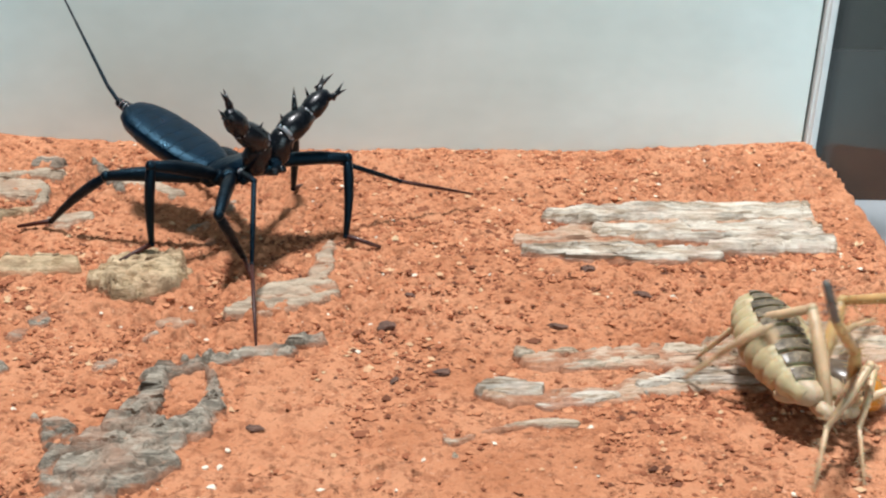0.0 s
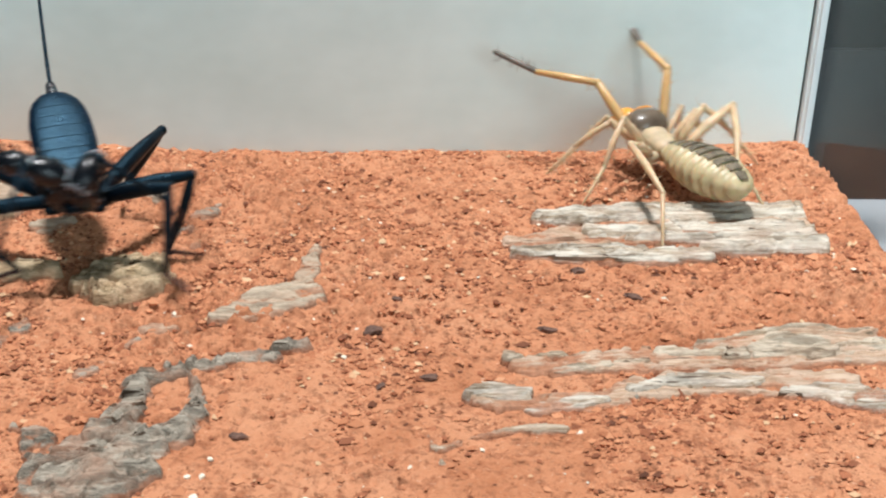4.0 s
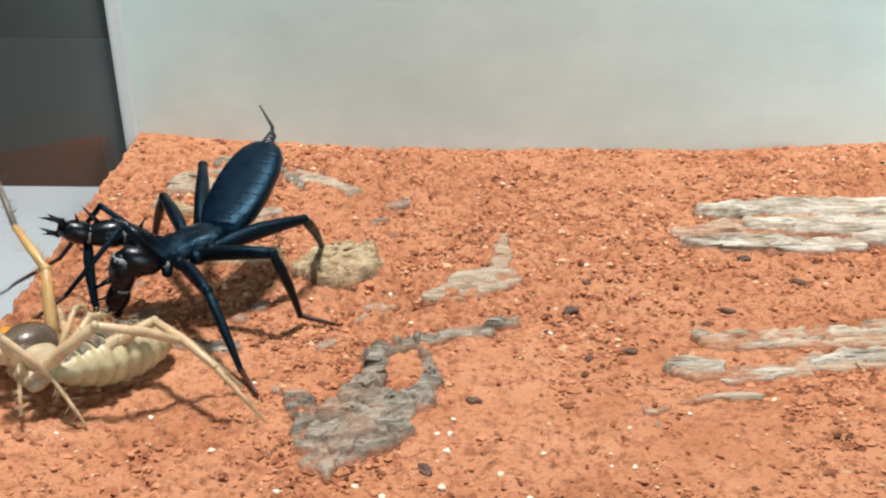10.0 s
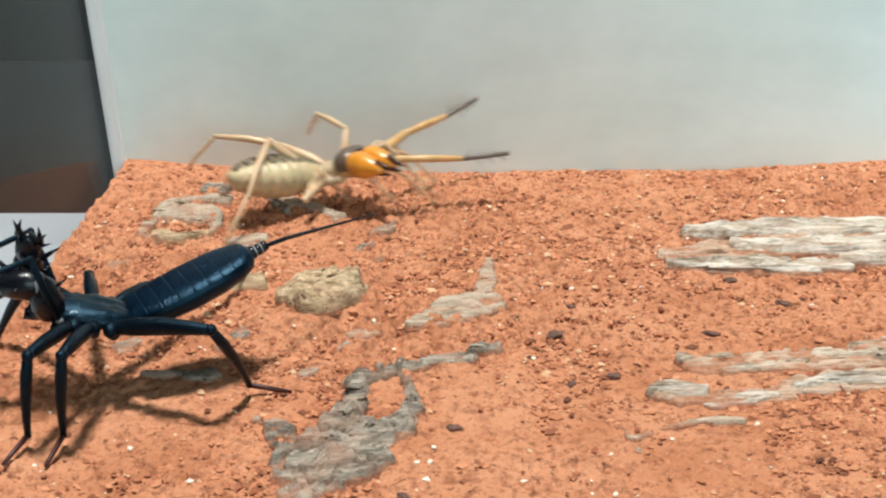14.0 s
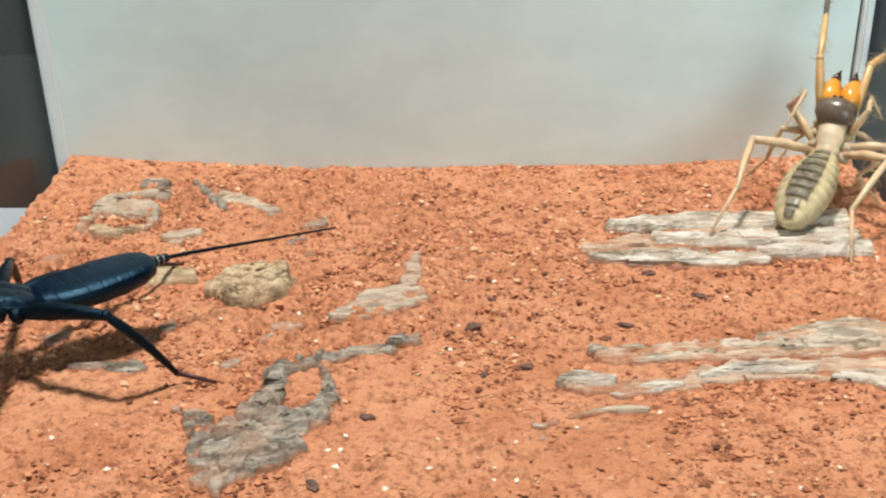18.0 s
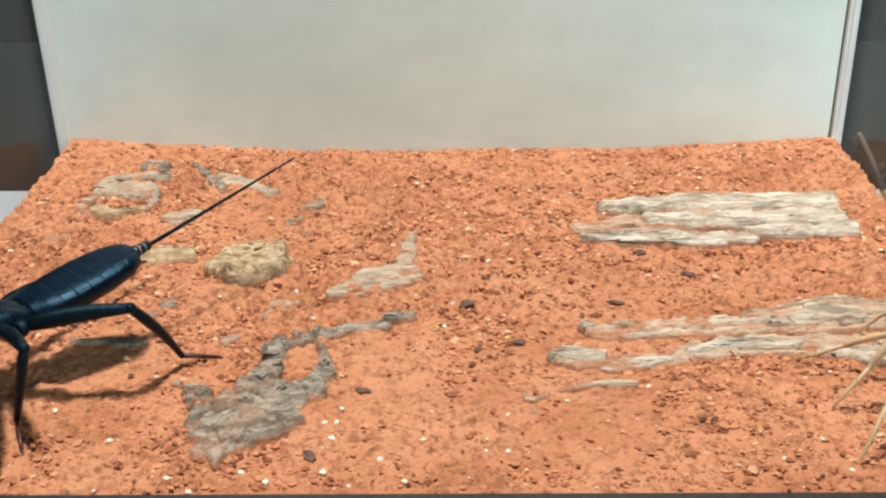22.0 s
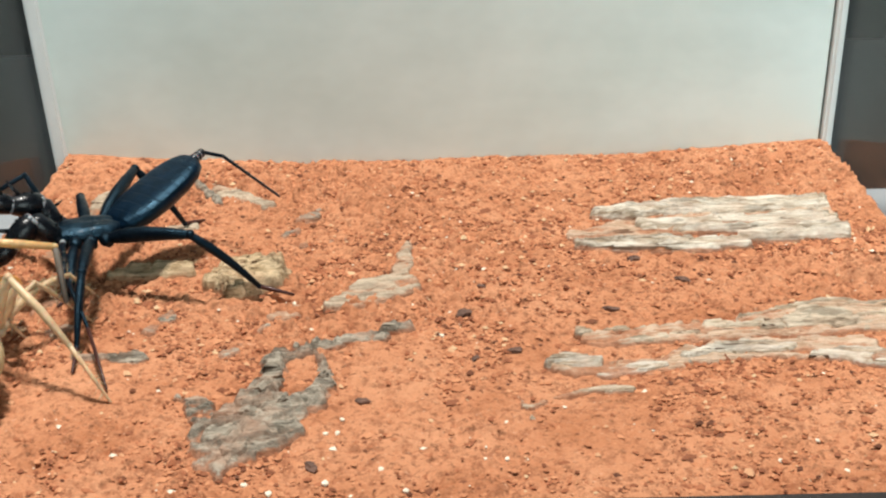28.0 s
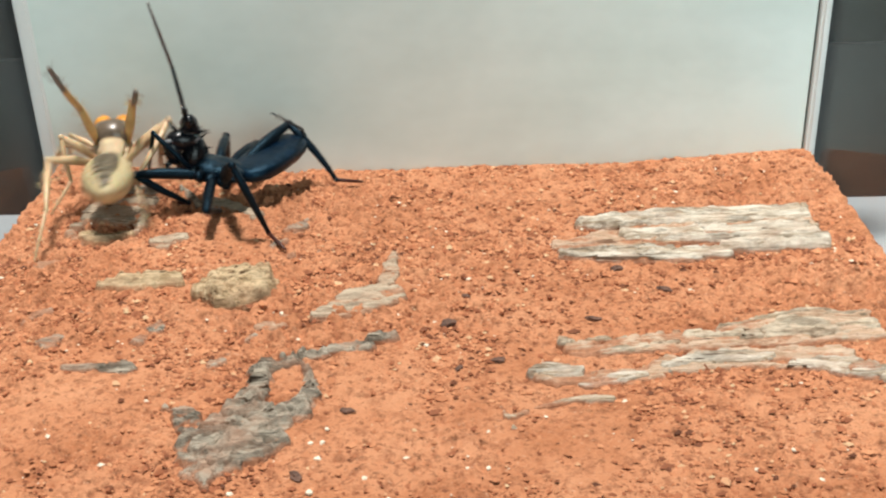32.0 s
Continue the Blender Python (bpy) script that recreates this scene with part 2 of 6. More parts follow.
def ground_low(x, y):
    """The lie of the sand without its grains."""
    x, y = np.asarray(x, float), np.asarray(y, float)
    sag = -0.0036 * np.clip(1 - (x / 0.117) ** 2, 0, 1) * np.clip(1 + y / 0.035, 0, 1)
    mound = 0.0016 * np.exp(-(((x - 0.055) / 0.035) ** 2 + ((y + 0.168) / 0.016) ** 2))
    return sag + mound + 0.0007 * lattice(x, y, 0.028, 1) + 0.0003 * lattice(x, y, 0.011, 2)


def ground_at(x, y):
    return float(ground_low(x, y))


def grid_mesh(name, xs, ys, zs, material, keep=None, bottom=None):
    """A height field on the given lines; keep masks its cells; bottom closes it with walls and a floor at that z."""
    nx, ny = len(xs), len(ys)
    X, Y = np.meshgrid(xs, ys)
    co = np.stack([X, Y, zs], -1).reshape(-1, 3)
    idx = np.arange(nx * ny).reshape(ny, nx)
    faces = np.stack([idx[:-1, :-1], idx[:-1, 1:], idx[1:, 1:], idx[1:, :-1]], -1).reshape(-1, 4)
    if keep is not None:
        faces = faces[keep.reshape(-1)]
    faces = faces.tolist()
    if bottom is not None:
        count = {}
        for f in faces:
            for k in range(4):
                a, b = f[k], f[(k + 1) % 4]
                count[(a, b)] = True
        rim = [(a, b) for a, b in count if (b, a) not in count]
        low = {}
        extra = []
        for a, b in rim:
            for v in (a, b):
                if v not in low:
                    low[v] = len(co) + len(extra)
                    extra.append((co[v][0], co[v][1], bottom))
            faces.append([b, a, low[a], low[b]])
        co = np.concatenate([co, np.array(extra)]) if extra else co
    used = np.unique([v for f in faces for v in f])
    remap = np.full(len(co), -1)
    remap[used] = np.arange(len(used))
    me = bpy.data.meshes.new(name)
    me.from_pydata(co[used].tolist(), [], [[int(remap[v]) for v in f] for f in faces])
    me.materials.append(material)
    me.shade_smooth()
    return new(name, me)


# ---- room and table ----
tagged(box("floor", -1.6, 1.6, -1.6, 1.6, -0.80, -0.75, FLOOR_MAT), "dark grey floor of the room", "floor", kind="structure")
tagged(box("ceiling", -1.6, 1.6, -1.6, 1.6, 2.3, 2.35, CEIL_MAT), "pale painted ceiling", "ceiling", kind="structure")
tagged(box("wall_north", -1.6, 1.6, 1.2, 1.3, -0.30, 2.3, WALL_DARK), "dark grey painted wall behind the tank", "wall", kind="structure")
tagged(box("wall_north_base", -1.6, 1.6, 1.19, 1.3, -0.75, -0.30, WALL_BASE), "lighter grey lower part of the wall", "wall", kind="structure")
tagged(box("wall_south", -1.6, 1.6, -1.6, -1.5, -0.75, 2.3, WALL_MID), "grey painted wall", "wall", kind="structure")
tagged(box("wall_east", 1.5, 1.6, -1.5, 1.2, -0.75, 2.3, WALL_MID), "grey painted wall", "wall", kind="structure")
tagged(box("wall_west", -1.6, -1.5, -1.5, 1.2, -0.75, 2.3, WALL_MID), "grey painted wall", "wall", kind="structure")


def make_table():
    table = new("table")
    tagged(table, "white laminate table under the plastic tank", "table")
    table.location = (0, 0, -0.75)
    slab("tabletop", (-0.6, 0.6, -0.45, 0.045, 0.695, 0.717), 0.003, TABLE, table)
    for x in (-0.55, 0.55):
        for y in (-0.41, 0.01):
            slab("leg", (x - 0.02, x + 0.02, y - 0.02, y + 0.02, 0.0, 0.695), 0.002, RIM, table)


make_table()

# ---- tank ----
X0, X1, YF, YB = -0.1180, 0.1155, -0.1985, 0.0


def make_tank():
    tank = new("tank")
    tagged(tank, "open clear plastic tank with a frosted white back panel", "terrarium")
    slab("base", (-0.132, 0.1195, -0.204, 0.004, -0.033, -0.0295), 0.0004, PANE, tank).visible_shadow = False
    bm = box_bm(-0.1212, 0.1143, 0.0, 0.0025, -0.029, 0.16, 0.0003)
    for v in bm.verts:
        v.co.x += (0.035 if v.co.x > 0 else -0.070) * v.co.z
    part("back_panel", bm, PANEL, tank, "frosted white plastic back panel", False)
    right = slab("side_pane", (0.0, 0.0024, -0.2030, 0.003, -0.0292, 0.16), 0.0003, PANE, tank, "clear side pane")
    right.matrix_basis = pose(0.1180, 0, 0, 0, 2.0, 0)
    left = slab("side_pane", (-0.0024, 0.0, -0.2075, 0.003, -0.0292, 0.16), 0.0003, PANE, tank, "clear side pane")
    left.matrix_basis = pose(-0.1213, 0, 0, 0, -4.0, -1.6)
    for ob in (right, left):
        ob.visible_shadow = False
    bead = slab("corner_bead", (0.0002, 0.0030, -0.0030, 0.0026, -0.0285, 0.16), 0.0008, BEAD, tank, "milky sealant bead in the corner")
    bead.matrix_basis = pose(0.1148, 0, 0, 0, 2.0, 0)
    bead = slab("corner_bead", (0.0002, 0.0046, -0.0022, -0.0002, -0.0285, 0.16), 0.0008, BEAD, tank, "milky sealant bead in the corner")
    bead.matrix_basis = pose(-0.1212, 0, 0, 0, -4.0, 0)
    slab("front_rim", (-0.128, 0.1195, -0.2030, -0.1990, -0.0292, 0.0012), 0.0008, RIM, tank, "black plastic front rim")


make_tank()


def make_ground():
    xs, ys = np.linspace(-0.1295, X1 + 0.001, 640), np.linspace(YF, YB, 520)
    X, Y = np.meshgrid(xs, ys)
    z = ground_low(X, Y)
    rough = 0.35 + 0.65 * np.clip(0.5 + 0.9 * lattice(X, Y, 0.035, 8), 0, 1)
    smooth = np.clip((Y + 0.150) / 0.03, 0.60, 1)
    smooth = smooth * np.clip(-Y / 0.010, 0.35, 1)
    z += rough * smooth * (0.0011 * lattice(X, Y, 0.0044, 3) + 0.0013 * lattice(X, Y, 0.0021, 4) + 0.0010 * lattice(X, Y, 0.0011, 5))
    left = -0.1172 - 0.05 * np.abs(Y)
    z = np.where(X < left, np.minimum(z, -0.02), z)
    ground = grid_mesh("ground", xs, ys, z, SOIL, keep=(X[:-1, 1:] > left[:-1, 1:]), bottom=-0.029)
    tagged(ground, "orange-red sandy soil filling the tank", "sand", kind="structure")


make_ground()


def lump(rng, size, squash=0.7):
    """Vertices and faces of one angular crumb."""
    base = [(1, 0, 0), (-1, 0, 0), (0, 1, 0), (0, -1, 0), (0, 0, 1), (0, 0, -1)]
    v = [(x * rng.uniform(0.7, 1.7) * size, y * rng.uniform(0.5, 1.1) * size, z * rng.uniform(0.6, 1.2) * size * squash) for x, y, z in base]
    a = rng.gauss(0.0, 0.8)
    v = [(x * math.cos(a) - y * math.sin(a), x * math.sin(a) + y * math.cos(a), z) for x, y, z in v]
    return v, [(0, 2, 4), (2, 1, 4), (1, 3, 4), (3, 0, 4), (2, 0, 5), (1, 2, 5), (3, 1, 5), (0, 3, 5)]


def scatter(name, count, sizes, material, seed, where):
    rng = random.Random(seed)
    verts, faces = [], []
    placed = 0
    while placed < count:
        x, y = rng.uniform(X0 + 0.002, X1 - 0.002), rng.uniform(YF + 0.002, YB - 0.001)
        if rng.random() > where(x, y):
            continue
        s = sizes[0] + (sizes[1] - sizes[0]) * rng.random() ** 3
        v, fs = lump(rng, s)
        z = ground_at(x, y) + s * 0.25
        n = len(verts)
        verts += [(a + x, b + y, c + z) for a, b, c in v]
        faces += [(i + n, j + n, k + n) for i, j, k in fs]
        placed += 1
    me = bpy.data.meshes.new(name)
    me.from_pydata(verts, [], faces)
    me.materials.append(material)
    return new(name, me)


def crumb_density(x, y):
    d = 0.14 + 0.86 * float(np.clip(0.40 + 1.3 * lattice(x, y, 0.026, 8), 0, 1))
    d = min(1.0, d + 0.7 * math.exp(-(((x - 0.022) / 0.026) ** 2 + ((y + 0.075) / 0.030) ** 2)))
    return d * (0.6 if y < -0.155 else 1.0) * (0.55 if (x < -0.06 and y < -0.14) else 1.0)


tagged(scatter("soil_crumbs", 30000, (0.00024, 0.00090), CRUMB, 5, crumb_density), "dark and red crumbs of soil lying on the sand", "crumbs", kind="stuff")
tagged(scatter("soil_clods", 2600, (0.0005, 0.0014), CRUMB, 15, crumb_density), "larger dark red clods of soil on the sand", "clods", kind="stuff")
tagged(scatter("white_specks", 300, (0.00022, 0.0008), PERLITE, 6, lambda x, y: 0.4 + 0.6 * float(lattice(x, y, 0.03, 9) > 0)), "small white specks of perlite in the sand", "specks", kind="stuff")


# ---- bark and wood ----
def bark(name, strands, height, material, angle, label, seed, ragged=1.0, edge=0.0016, rib=0.0007, parent=None, step=0.0005, cut=None, swirl=0.0, sunk=0.0005, rings=0.0, straight=1.0):
    """A weathered piece: the hull of tapering strands (x, y, half width) with ragged edges, fibres along angle and a broken rim."""
    pts = np.array([p for s in strands for p in s])
    pad = pts[:, 2].max() + 0.003
    xs = np.arange(pts[:, 0].min() - pad, pts[:, 0].max() + pad, step)
    ys = np.arange(pts[:, 1].min() - pad, pts[:, 1].max() + pad, step)
    X, Y = np.meshgrid(xs, ys)
    D = np.full(X.shape, 1.0)
    for s in strands:
        for (ax, ay, ar), (bx, by, br) in zip(s[:-1], s[1:]) if len(s) > 1 else ((s[0], s[0]),):
            dx, dy = bx - ax, by - ay
            k = np.clip(((X - ax) * dx + (Y - ay) * dy) / max(dx * dx + dy * dy, 1e-9), 0, 1)
            D = np.minimum(D, np.hypot(X - ax - k * dx, Y - ay - k * dy) - ar - k * (br - ar))
    c, s_ = math.cos(radians(angle)), math.sin(radians(angle))
    U, V = (X * c + Y * s_) * straight, -X * s_ + Y * c
    if swirl:
        U, V = U + swirl * lattice(X, Y, 0.0050, seed + 12), V + swirl * lattice(X, Y, 0.0044, seed + 13)
    D = D + ragged * (0.0011 * lattice(U * 0.6, V, 0.0042, seed) + 0.0008 * lattice(U * 0.7, V, 0.0015, seed + 1))
    if cut:
        D = np.maximum(D, np.maximum(cut[0] - X, X - cut[1]) + 0.0012 * lattice(Y, X, 0.0016, seed + 7))
    k = np.clip(-D / edge, 0, 1)
    rise = np.clip(1.5 * k, 0, 1) ** 0.8
    level = 2.6 * (0.5 + 0.5 * lattice(U * 0.22, V, 0.0036, seed + 2) + 0.12 * lattice(U, V, 0.0013, seed + 6))
    f = np.clip((level - np.floor(level) - 0.3) / 0.4, 0, 1)
    layer = 0.50 + 0.50 * (np.floor(level) + f * f * (3 - 2 * f)) / 2.6
    ridge = 1 - 2 * np.abs(lattice(U * 0.10, V, 0.0017, seed + 3))
    fine = 1 - 2 * np.abs(lattice(U * 0.16, V, 0.0009, seed + 4))
    h = rise * (height * layer + rib * (0.55 * ridge + 0.35 * fine + 0.5 * straight * lattice(U, V, 0.0030, seed + 5)))
    if rings:
        h += rise * rings * (0.6 * np.abs(np.sin(-D / 0.00075 + 2.2 * lattice(X, Y, 0.003, seed + 14))) + 0.5 * lattice(X, Y, 0.0022, seed + 15))
    some = lattice(U * 0.3, V, 0.0055, seed + 10) > -0.1
    split = (np.abs(lattice(U * 0.08, V, 0.0026, seed + 8)) < 0.05) & some
    across = (np.abs(lattice(U * 1.2, V * 0.4, 0.0060, seed + 9)) < 0.02) & some
    h -= rise * np.minimum(1.2 * rib, 0.5 * height) * np.clip(split * 1.0 + across * 0.6, 0, 1)
    # sand has crept over the low parts
    z = ground_low(X, Y) + h - sunk * (1.7 - 1.4 * rise) * (1 + 0.8 * lattice(X, Y, 0.0060, seed + 11))
    keep = (D[:-1, :-1] < 0) & (D[1:, 1:] < 0) & (D[1:, :-1] < 0) & (D[:-1, 1:] < 0)
    ob = grid_mesh(name, xs, ys, z, material, keep, bottom=-0.005)
    ob.parent = parent
    return ob if parent else tagged(ob, label, "bark")


def wood_slab(label, pieces, height, material, angle, seed, cut=None, name="wood_slab", strip="splinter", sunk=0.0005, edge=0.0009, rib=0.0009, swirl=0.0, under=None):
    slab = tagged(new(name), label, "wood" if name == "wood_slab" else "bark")
    for n, strand in enumerate(pieces):
        bark(strip, [strand], height * (1.0, 0.85, 1.1, 0.8)[n % 4], material, angle, "", seed + 11 * n, parent=slab, rib=rib, edge=edge, step=0.00034, cut=cut, sunk=sunk, swirl=swirl, straight=0.5 if name == "wood_slab" else 1.0)
    for n, strand in enumerate(under or ()):
        bark("buried_board", [strand], 0.0016, DUSTY_WOOD, angle, "", seed + 90 + n, parent=slab, rib=0.0007, edge=0.0012, cut=cut, sunk=0.0006)


wood_slab("pale weathered wood slab half buried in red sand", [
    [(0.0378, -0.0607, 0.0014), (0.0492, -0.0596, 0.0036), (0.0684, -0.0570, 0.0044), (0.0844, -0.0561, 0.0050), (0.1050, -0.0558, 0.0052)],
    [(0.0505, -0.0684, 0.0030), (0.0666, -0.0684, 0.0052), (0.0819, -0.0682, 0.0050), (0.0944, -0.0672, 0.0056), (0.1050, -0.0705, 0.0042)],
    [(0.0749, -0.0775, 0.0020), (0.0880, -0.0762, 0.0038), (0.1050, -0.0768, 0.0028)],
    [(0.0311, -0.0793, 0.0022), (0.0436, -0.0805, 0.0037), (0.0527, -0.0797, 0.0041), (0.0644, -0.0808, 0.0040), (0.0746, -0.0818, 0.0026)],
], 0.0034, PALE_WOOD, 4, 21, (0.030, 0.1030), rib=0.0012, under=[[(0.0330, -0.0730, 0.0040), (0.0560, -0.0680, 0.0070), (0.0980, -0.0660, 0.0080)], [(0.0400, -0.0590, 0.0026), (0.0700, -0.0570, 0.0050)]])
wood_slab("grey weathered wood slab sunk in red sand", [
    [(0.0269, -0.1306, 0.0006), (0.0408, -0.1295, 0.0009), (0.0514, -0.1291, 0.0006)],
    [(0.0356, -0.1353, 0.0009), (0.0428, -0.1345, 0.0020), (0.0495, -0.1331, 0.0014), (0.0537, -0.1318, 0.0007)],
    [(0.0564, -0.1293, 0.0013), (0.0619, -0.1295, 0.0016), (0.0686, -0.1290, 0.0015)],
    [(0.0590, -0.1270, 0.0007), (0.0656, -0.1237, 0.0010), (0.0742, -0.1210, 0.0011), (0.0855, -0.1191, 0.0015), (0.0990, -0.1191, 0.0021)],
    [(0.0695, -0.1311, 0.0010), (0.0761, -0.1278, 0.0034), (0.0824, -0.1262, 0.0051), (0.0868, -0.1272, 0.0046)],
    [(0.0869, -0.1298, 0.0021), (0.0942, -0.1275, 0.0036), (0.1025, -0.1266, 0.0032)],
], 0.0026, GREY_WOOD, 8, 61, (0.020, 0.1025), sunk=0.0004, under=[[(0.0300, -0.1330, 0.0030), (0.0560, -0.1310, 0.0050), (0.0800, -0.1262, 0.0080), (0.1000, -0.1245, 0.0080)]])
wood_slab("pale splintered wood strip sunk in red sand", [
    [(0.0190, -0.1456, 0.0021), (0.0238, -0.1450, 0.0030), (0.0299, -0.1452, 0.0019)],
    [(0.0303, -0.1499, 0.0013), (0.0361, -0.1483, 0.0018), (0.0425, -0.1469, 0.0016), (0.0477, -0.1456, 0.0008)],
    [(0.0499, -0.1438, 0.0013), (0.0572, -0.1419, 0.0018), (0.0626, -0.1402, 0.0025), (0.0688, -0.1413, 0.0020), (0.0733, -0.1412, 0.0012)],
    [(0.0763, -0.1449, 0.0011), (0.0835, -0.1442, 0.0025), (0.0907, -0.1456, 0.0034), (0.0962, -0.1485, 0.0029), (0.0992, -0.1534, 0.0018)],
], 0.0026, PALE_WOOD, -3, 101, sunk=0.0002, under=[[(0.0220, -0.1470, 0.0030), (0.0420, -0.1460, 0.0036), (0.0640, -0.1400, 0.0040), (0.0880, -0.1410, 0.0050)]])
bark("wood_splinter", [[(0.0115, -0.1596, 0.0006), (0.0125, -0.1643, 0.0007), (0.0135, -0.1683, 0.0006)], [(0.0130, -0.1650, 0.0006), (0.0159, -0.1617, 0.0006), (0.0190, -0.1600, 0.0008), (0.0253, -0.1574, 0.0011), (0.0350, -0.1578, 0.0008)]], 0.0010, GREY_WOOD, 5, "thin pale forked wood splinter almost buried in sand", 131, 1.0, 0.0008, 0.0003, sunk=0.0004, step=0.0003)


def make_bark_chunk():
    chunk = tagged(new("bark_chunk"), "knobbly tan bark chunk lying on the sand", "bark")
    core = [[(-0.0566, -0.0990, 0.0056), (-0.0518, -0.0955, 0.0074), (-0.0472, -0.0945, 0.0066)], [(-0.0540, -0.1050, 0.0036), (-0.0460, -0.1005, 0.0030)]]
    bark("bark_core", core, 0.0040, TAN_BARK, 25, "", 141, 0.9, 0.0016, 0.0009, swirl=0.003, rings=0.0010, step=0.00034, sunk=0.0, parent=chunk)
    ridges = [
        [(-0.0575, -0.1030, 0.0008), (-0.0530, -0.1058, 0.0012), (-0.0480, -0.1032, 0.0012), (-0.0440, -0.0990, 0.0009)],
        [(-0.0590, -0.0975, 0.0008), (-0.0560, -0.0928, 0.0011), (-0.0510, -0.0900, 0.0011), (-0.0450, -0.0900, 0.0008)],
        [(-0.0545, -0.1000, 0.0007), (-0.0510, -0.1012, 0.0010), (-0.0465, -0.0985, 0.0008)],
        [(-0.0535, -0.0955, 0.0007), (-0.0500, -0.0938, 0.0010), (-0.0465, -0.0945, 0.0007)],
    ]
    for n, strand in enumerate(ridges):
        bark("bark_ridge", [strand], 0.0052 - 0.0003 * n, TAN_BARK, 25, "", 143 + n, 0.5, 0.0010, 0.0006, swirl=0.002, step=0.00034, sunk=0.0, parent=chunk)


make_bark_chunk()
bark("bark_flake", [[(-0.0307, -0.1130, 0.0020), (-0.0249, -0.1104, 0.0050), (-0.0199, -0.1048, 0.0072), (-0.0153, -0.1010, 0.0062)], [(-0.0138, -0.0945, 0.0030), (-0.0127, -0.0859, 0.0028), (-0.0121, -0.0767, 0.0020)]], 0.0019, FLAKE_BARK, 35, "flat pinkish-grey bark flake on the sand", 151, 0.8, 0.0010, 0.0005, sunk=0.0, step=0.0004)
wood_slab("large grey fibrous bark piece with a hole in it", [
    [(-0.0115, -0.1258, 0.0015), (-0.0146, -0.1258, 0.0025), (-0.0172, -0.1278, 0.0018)],
    [(-0.0174, -0.1305, 0.0018), (-0.0212, -0.1315, 0.0029), (-0.0253, -0.1312, 0.0021), (-0.0283, -0.1326, 0.0017)],
    [(-0.0278, -0.1326, 0.0017), (-0.0326, -0.1338, 0.0022), (-0.0364, -0.1350, 0.0017)],
    [(-0.0351, -0.1382, 0.0019), (-0.0396, -0.1390, 0.0031), (-0.0415, -0.1415, 0.0022)],
    [(-0.0402, -0.1429, 0.0025), (-0.0410, -0.1508, 0.0034), (-0.0432, -0.1572, 0.0042), (-0.0462, -0.1612, 0.0034)],
    [(-0.0323, -0.1375, 0.0013), (-0.0297, -0.1452, 0.0019), (-0.0293, -0.1526, 0.0027), (-0.0320, -0.1595, 0.0031)],
    [(-0.0324, -0.1595, 0.0036), (-0.0364, -0.1625, 0.0046), (-0.0407, -0.1664, 0.0049), (-0.0443, -0.1709, 0.0047), (-0.0492, -0.1734, 0.0045)],
    [(-0.0602, -0.1568, 0.0017), (-0.0558, -0.1602, 0.0025), (-0.0526, -0.1675, 0.0030), (-0.0523, -0.1744, 0.0032), (-0.0518, -0.1832, 0.0029)],
    [(-0.0346, -0.1713, 0.0031), (-0.0408, -0.1757, 0.0044), (-0.0461, -0.1792, 0.0046)],
    [(-0.0482, -0.1812, 0.0034), (-0.0478, -0.1875, 0.0022)],
    [(-0.0470, -0.1640, 0.0040), (-0.0495, -0.1700, 0.0044), (-0.0480, -0.1770, 0.0048)],
    [(-0.0400, -0.1600, 0.0038), (-0.0350, -0.1650, 0.0040)],
], 0.0021, GREY_BARK, 40, 171, None, "bark_piece", "fibre_strip", 0.0002, 0.0018, 0.0013, 0.0024)
bark("bark_knot", [[(-0.0900, -0.0268, 0.0020), (-0.0867, -0.0250, 0.0034), (-0.0833, -0.0278, 0.0018)]], 0.0028, GREY_BARK, 10, "grey bark knot near the back panel", 181, 1.0)
bark("bark_slab", [[(-0.1000, -0.0520, 0.0016), (-0.0993, -0.0415, 0.0023), (-0.0945, -0.0350, 0.0030), (-0.0877, -0.0332, 0.0036), (-0.0826, -0.0350, 0.0026)], [(-0.0828, -0.0423, 0.0017), (-0.0828, -0.0531, 0.0024), (-0.0842, -0.0601, 0.0016)], [(-0.0950, -0.0450, 0.0050), (-0.0880, -0.0450, 0.0060)], [(-0.1013, -0.0573, 0.0022), (-0.0952, -0.0613, 0.0026)]], 0.0016, FLAKE_BARK, 15, "pale tan bark slab filled with sand", 191, 1.2, 0.0016, 0.0008, swirl=0.002, sunk=0.0006)
bark("broken_bark", [[(-0.0962, -0.0605, 0.0022), (-0.0902, -0.0628, 0.0034), (-0.0854, -0.0598, 0.0022)]], 0.0034, TAN_BARK, 10, "dark tan broken bark rim on the sand", 196, 1.0, 0.0012)
bark("bark_sliver", [[(-0.0758, -0.0245, 0.0012), (-0.0707, -0.0342, 0.0016), (-0.0650, -0.0453, 0.0010)]], 0.0024, GREY_BARK, -50, "long grey bark sliver on the sand", 201, 0.8)
bark("bark_patch", [[(-0.0682, -0.0307, 0.0024), (-0.0616, -0.0378, 0.0036), (-0.0512, -0.0475, 0.0016)]], 0.0014, FLAKE_BARK, -40, "thin pale bark patch dusted with sand", 206, 1.0, 0.0012, 0.0004)
bark("curved_bark", [[(-0.0864, -0.0940, 0.0012), (-0.0810, -0.0925, 0.0024), (-0.0745, -0.0925, 0.0026), (-0.0664, -0.0938, 0.0014)]], 0.0040, TAN_BARK, -5, "curved tan bark strip arching over the sand", 211, 0.9, 0.0012)
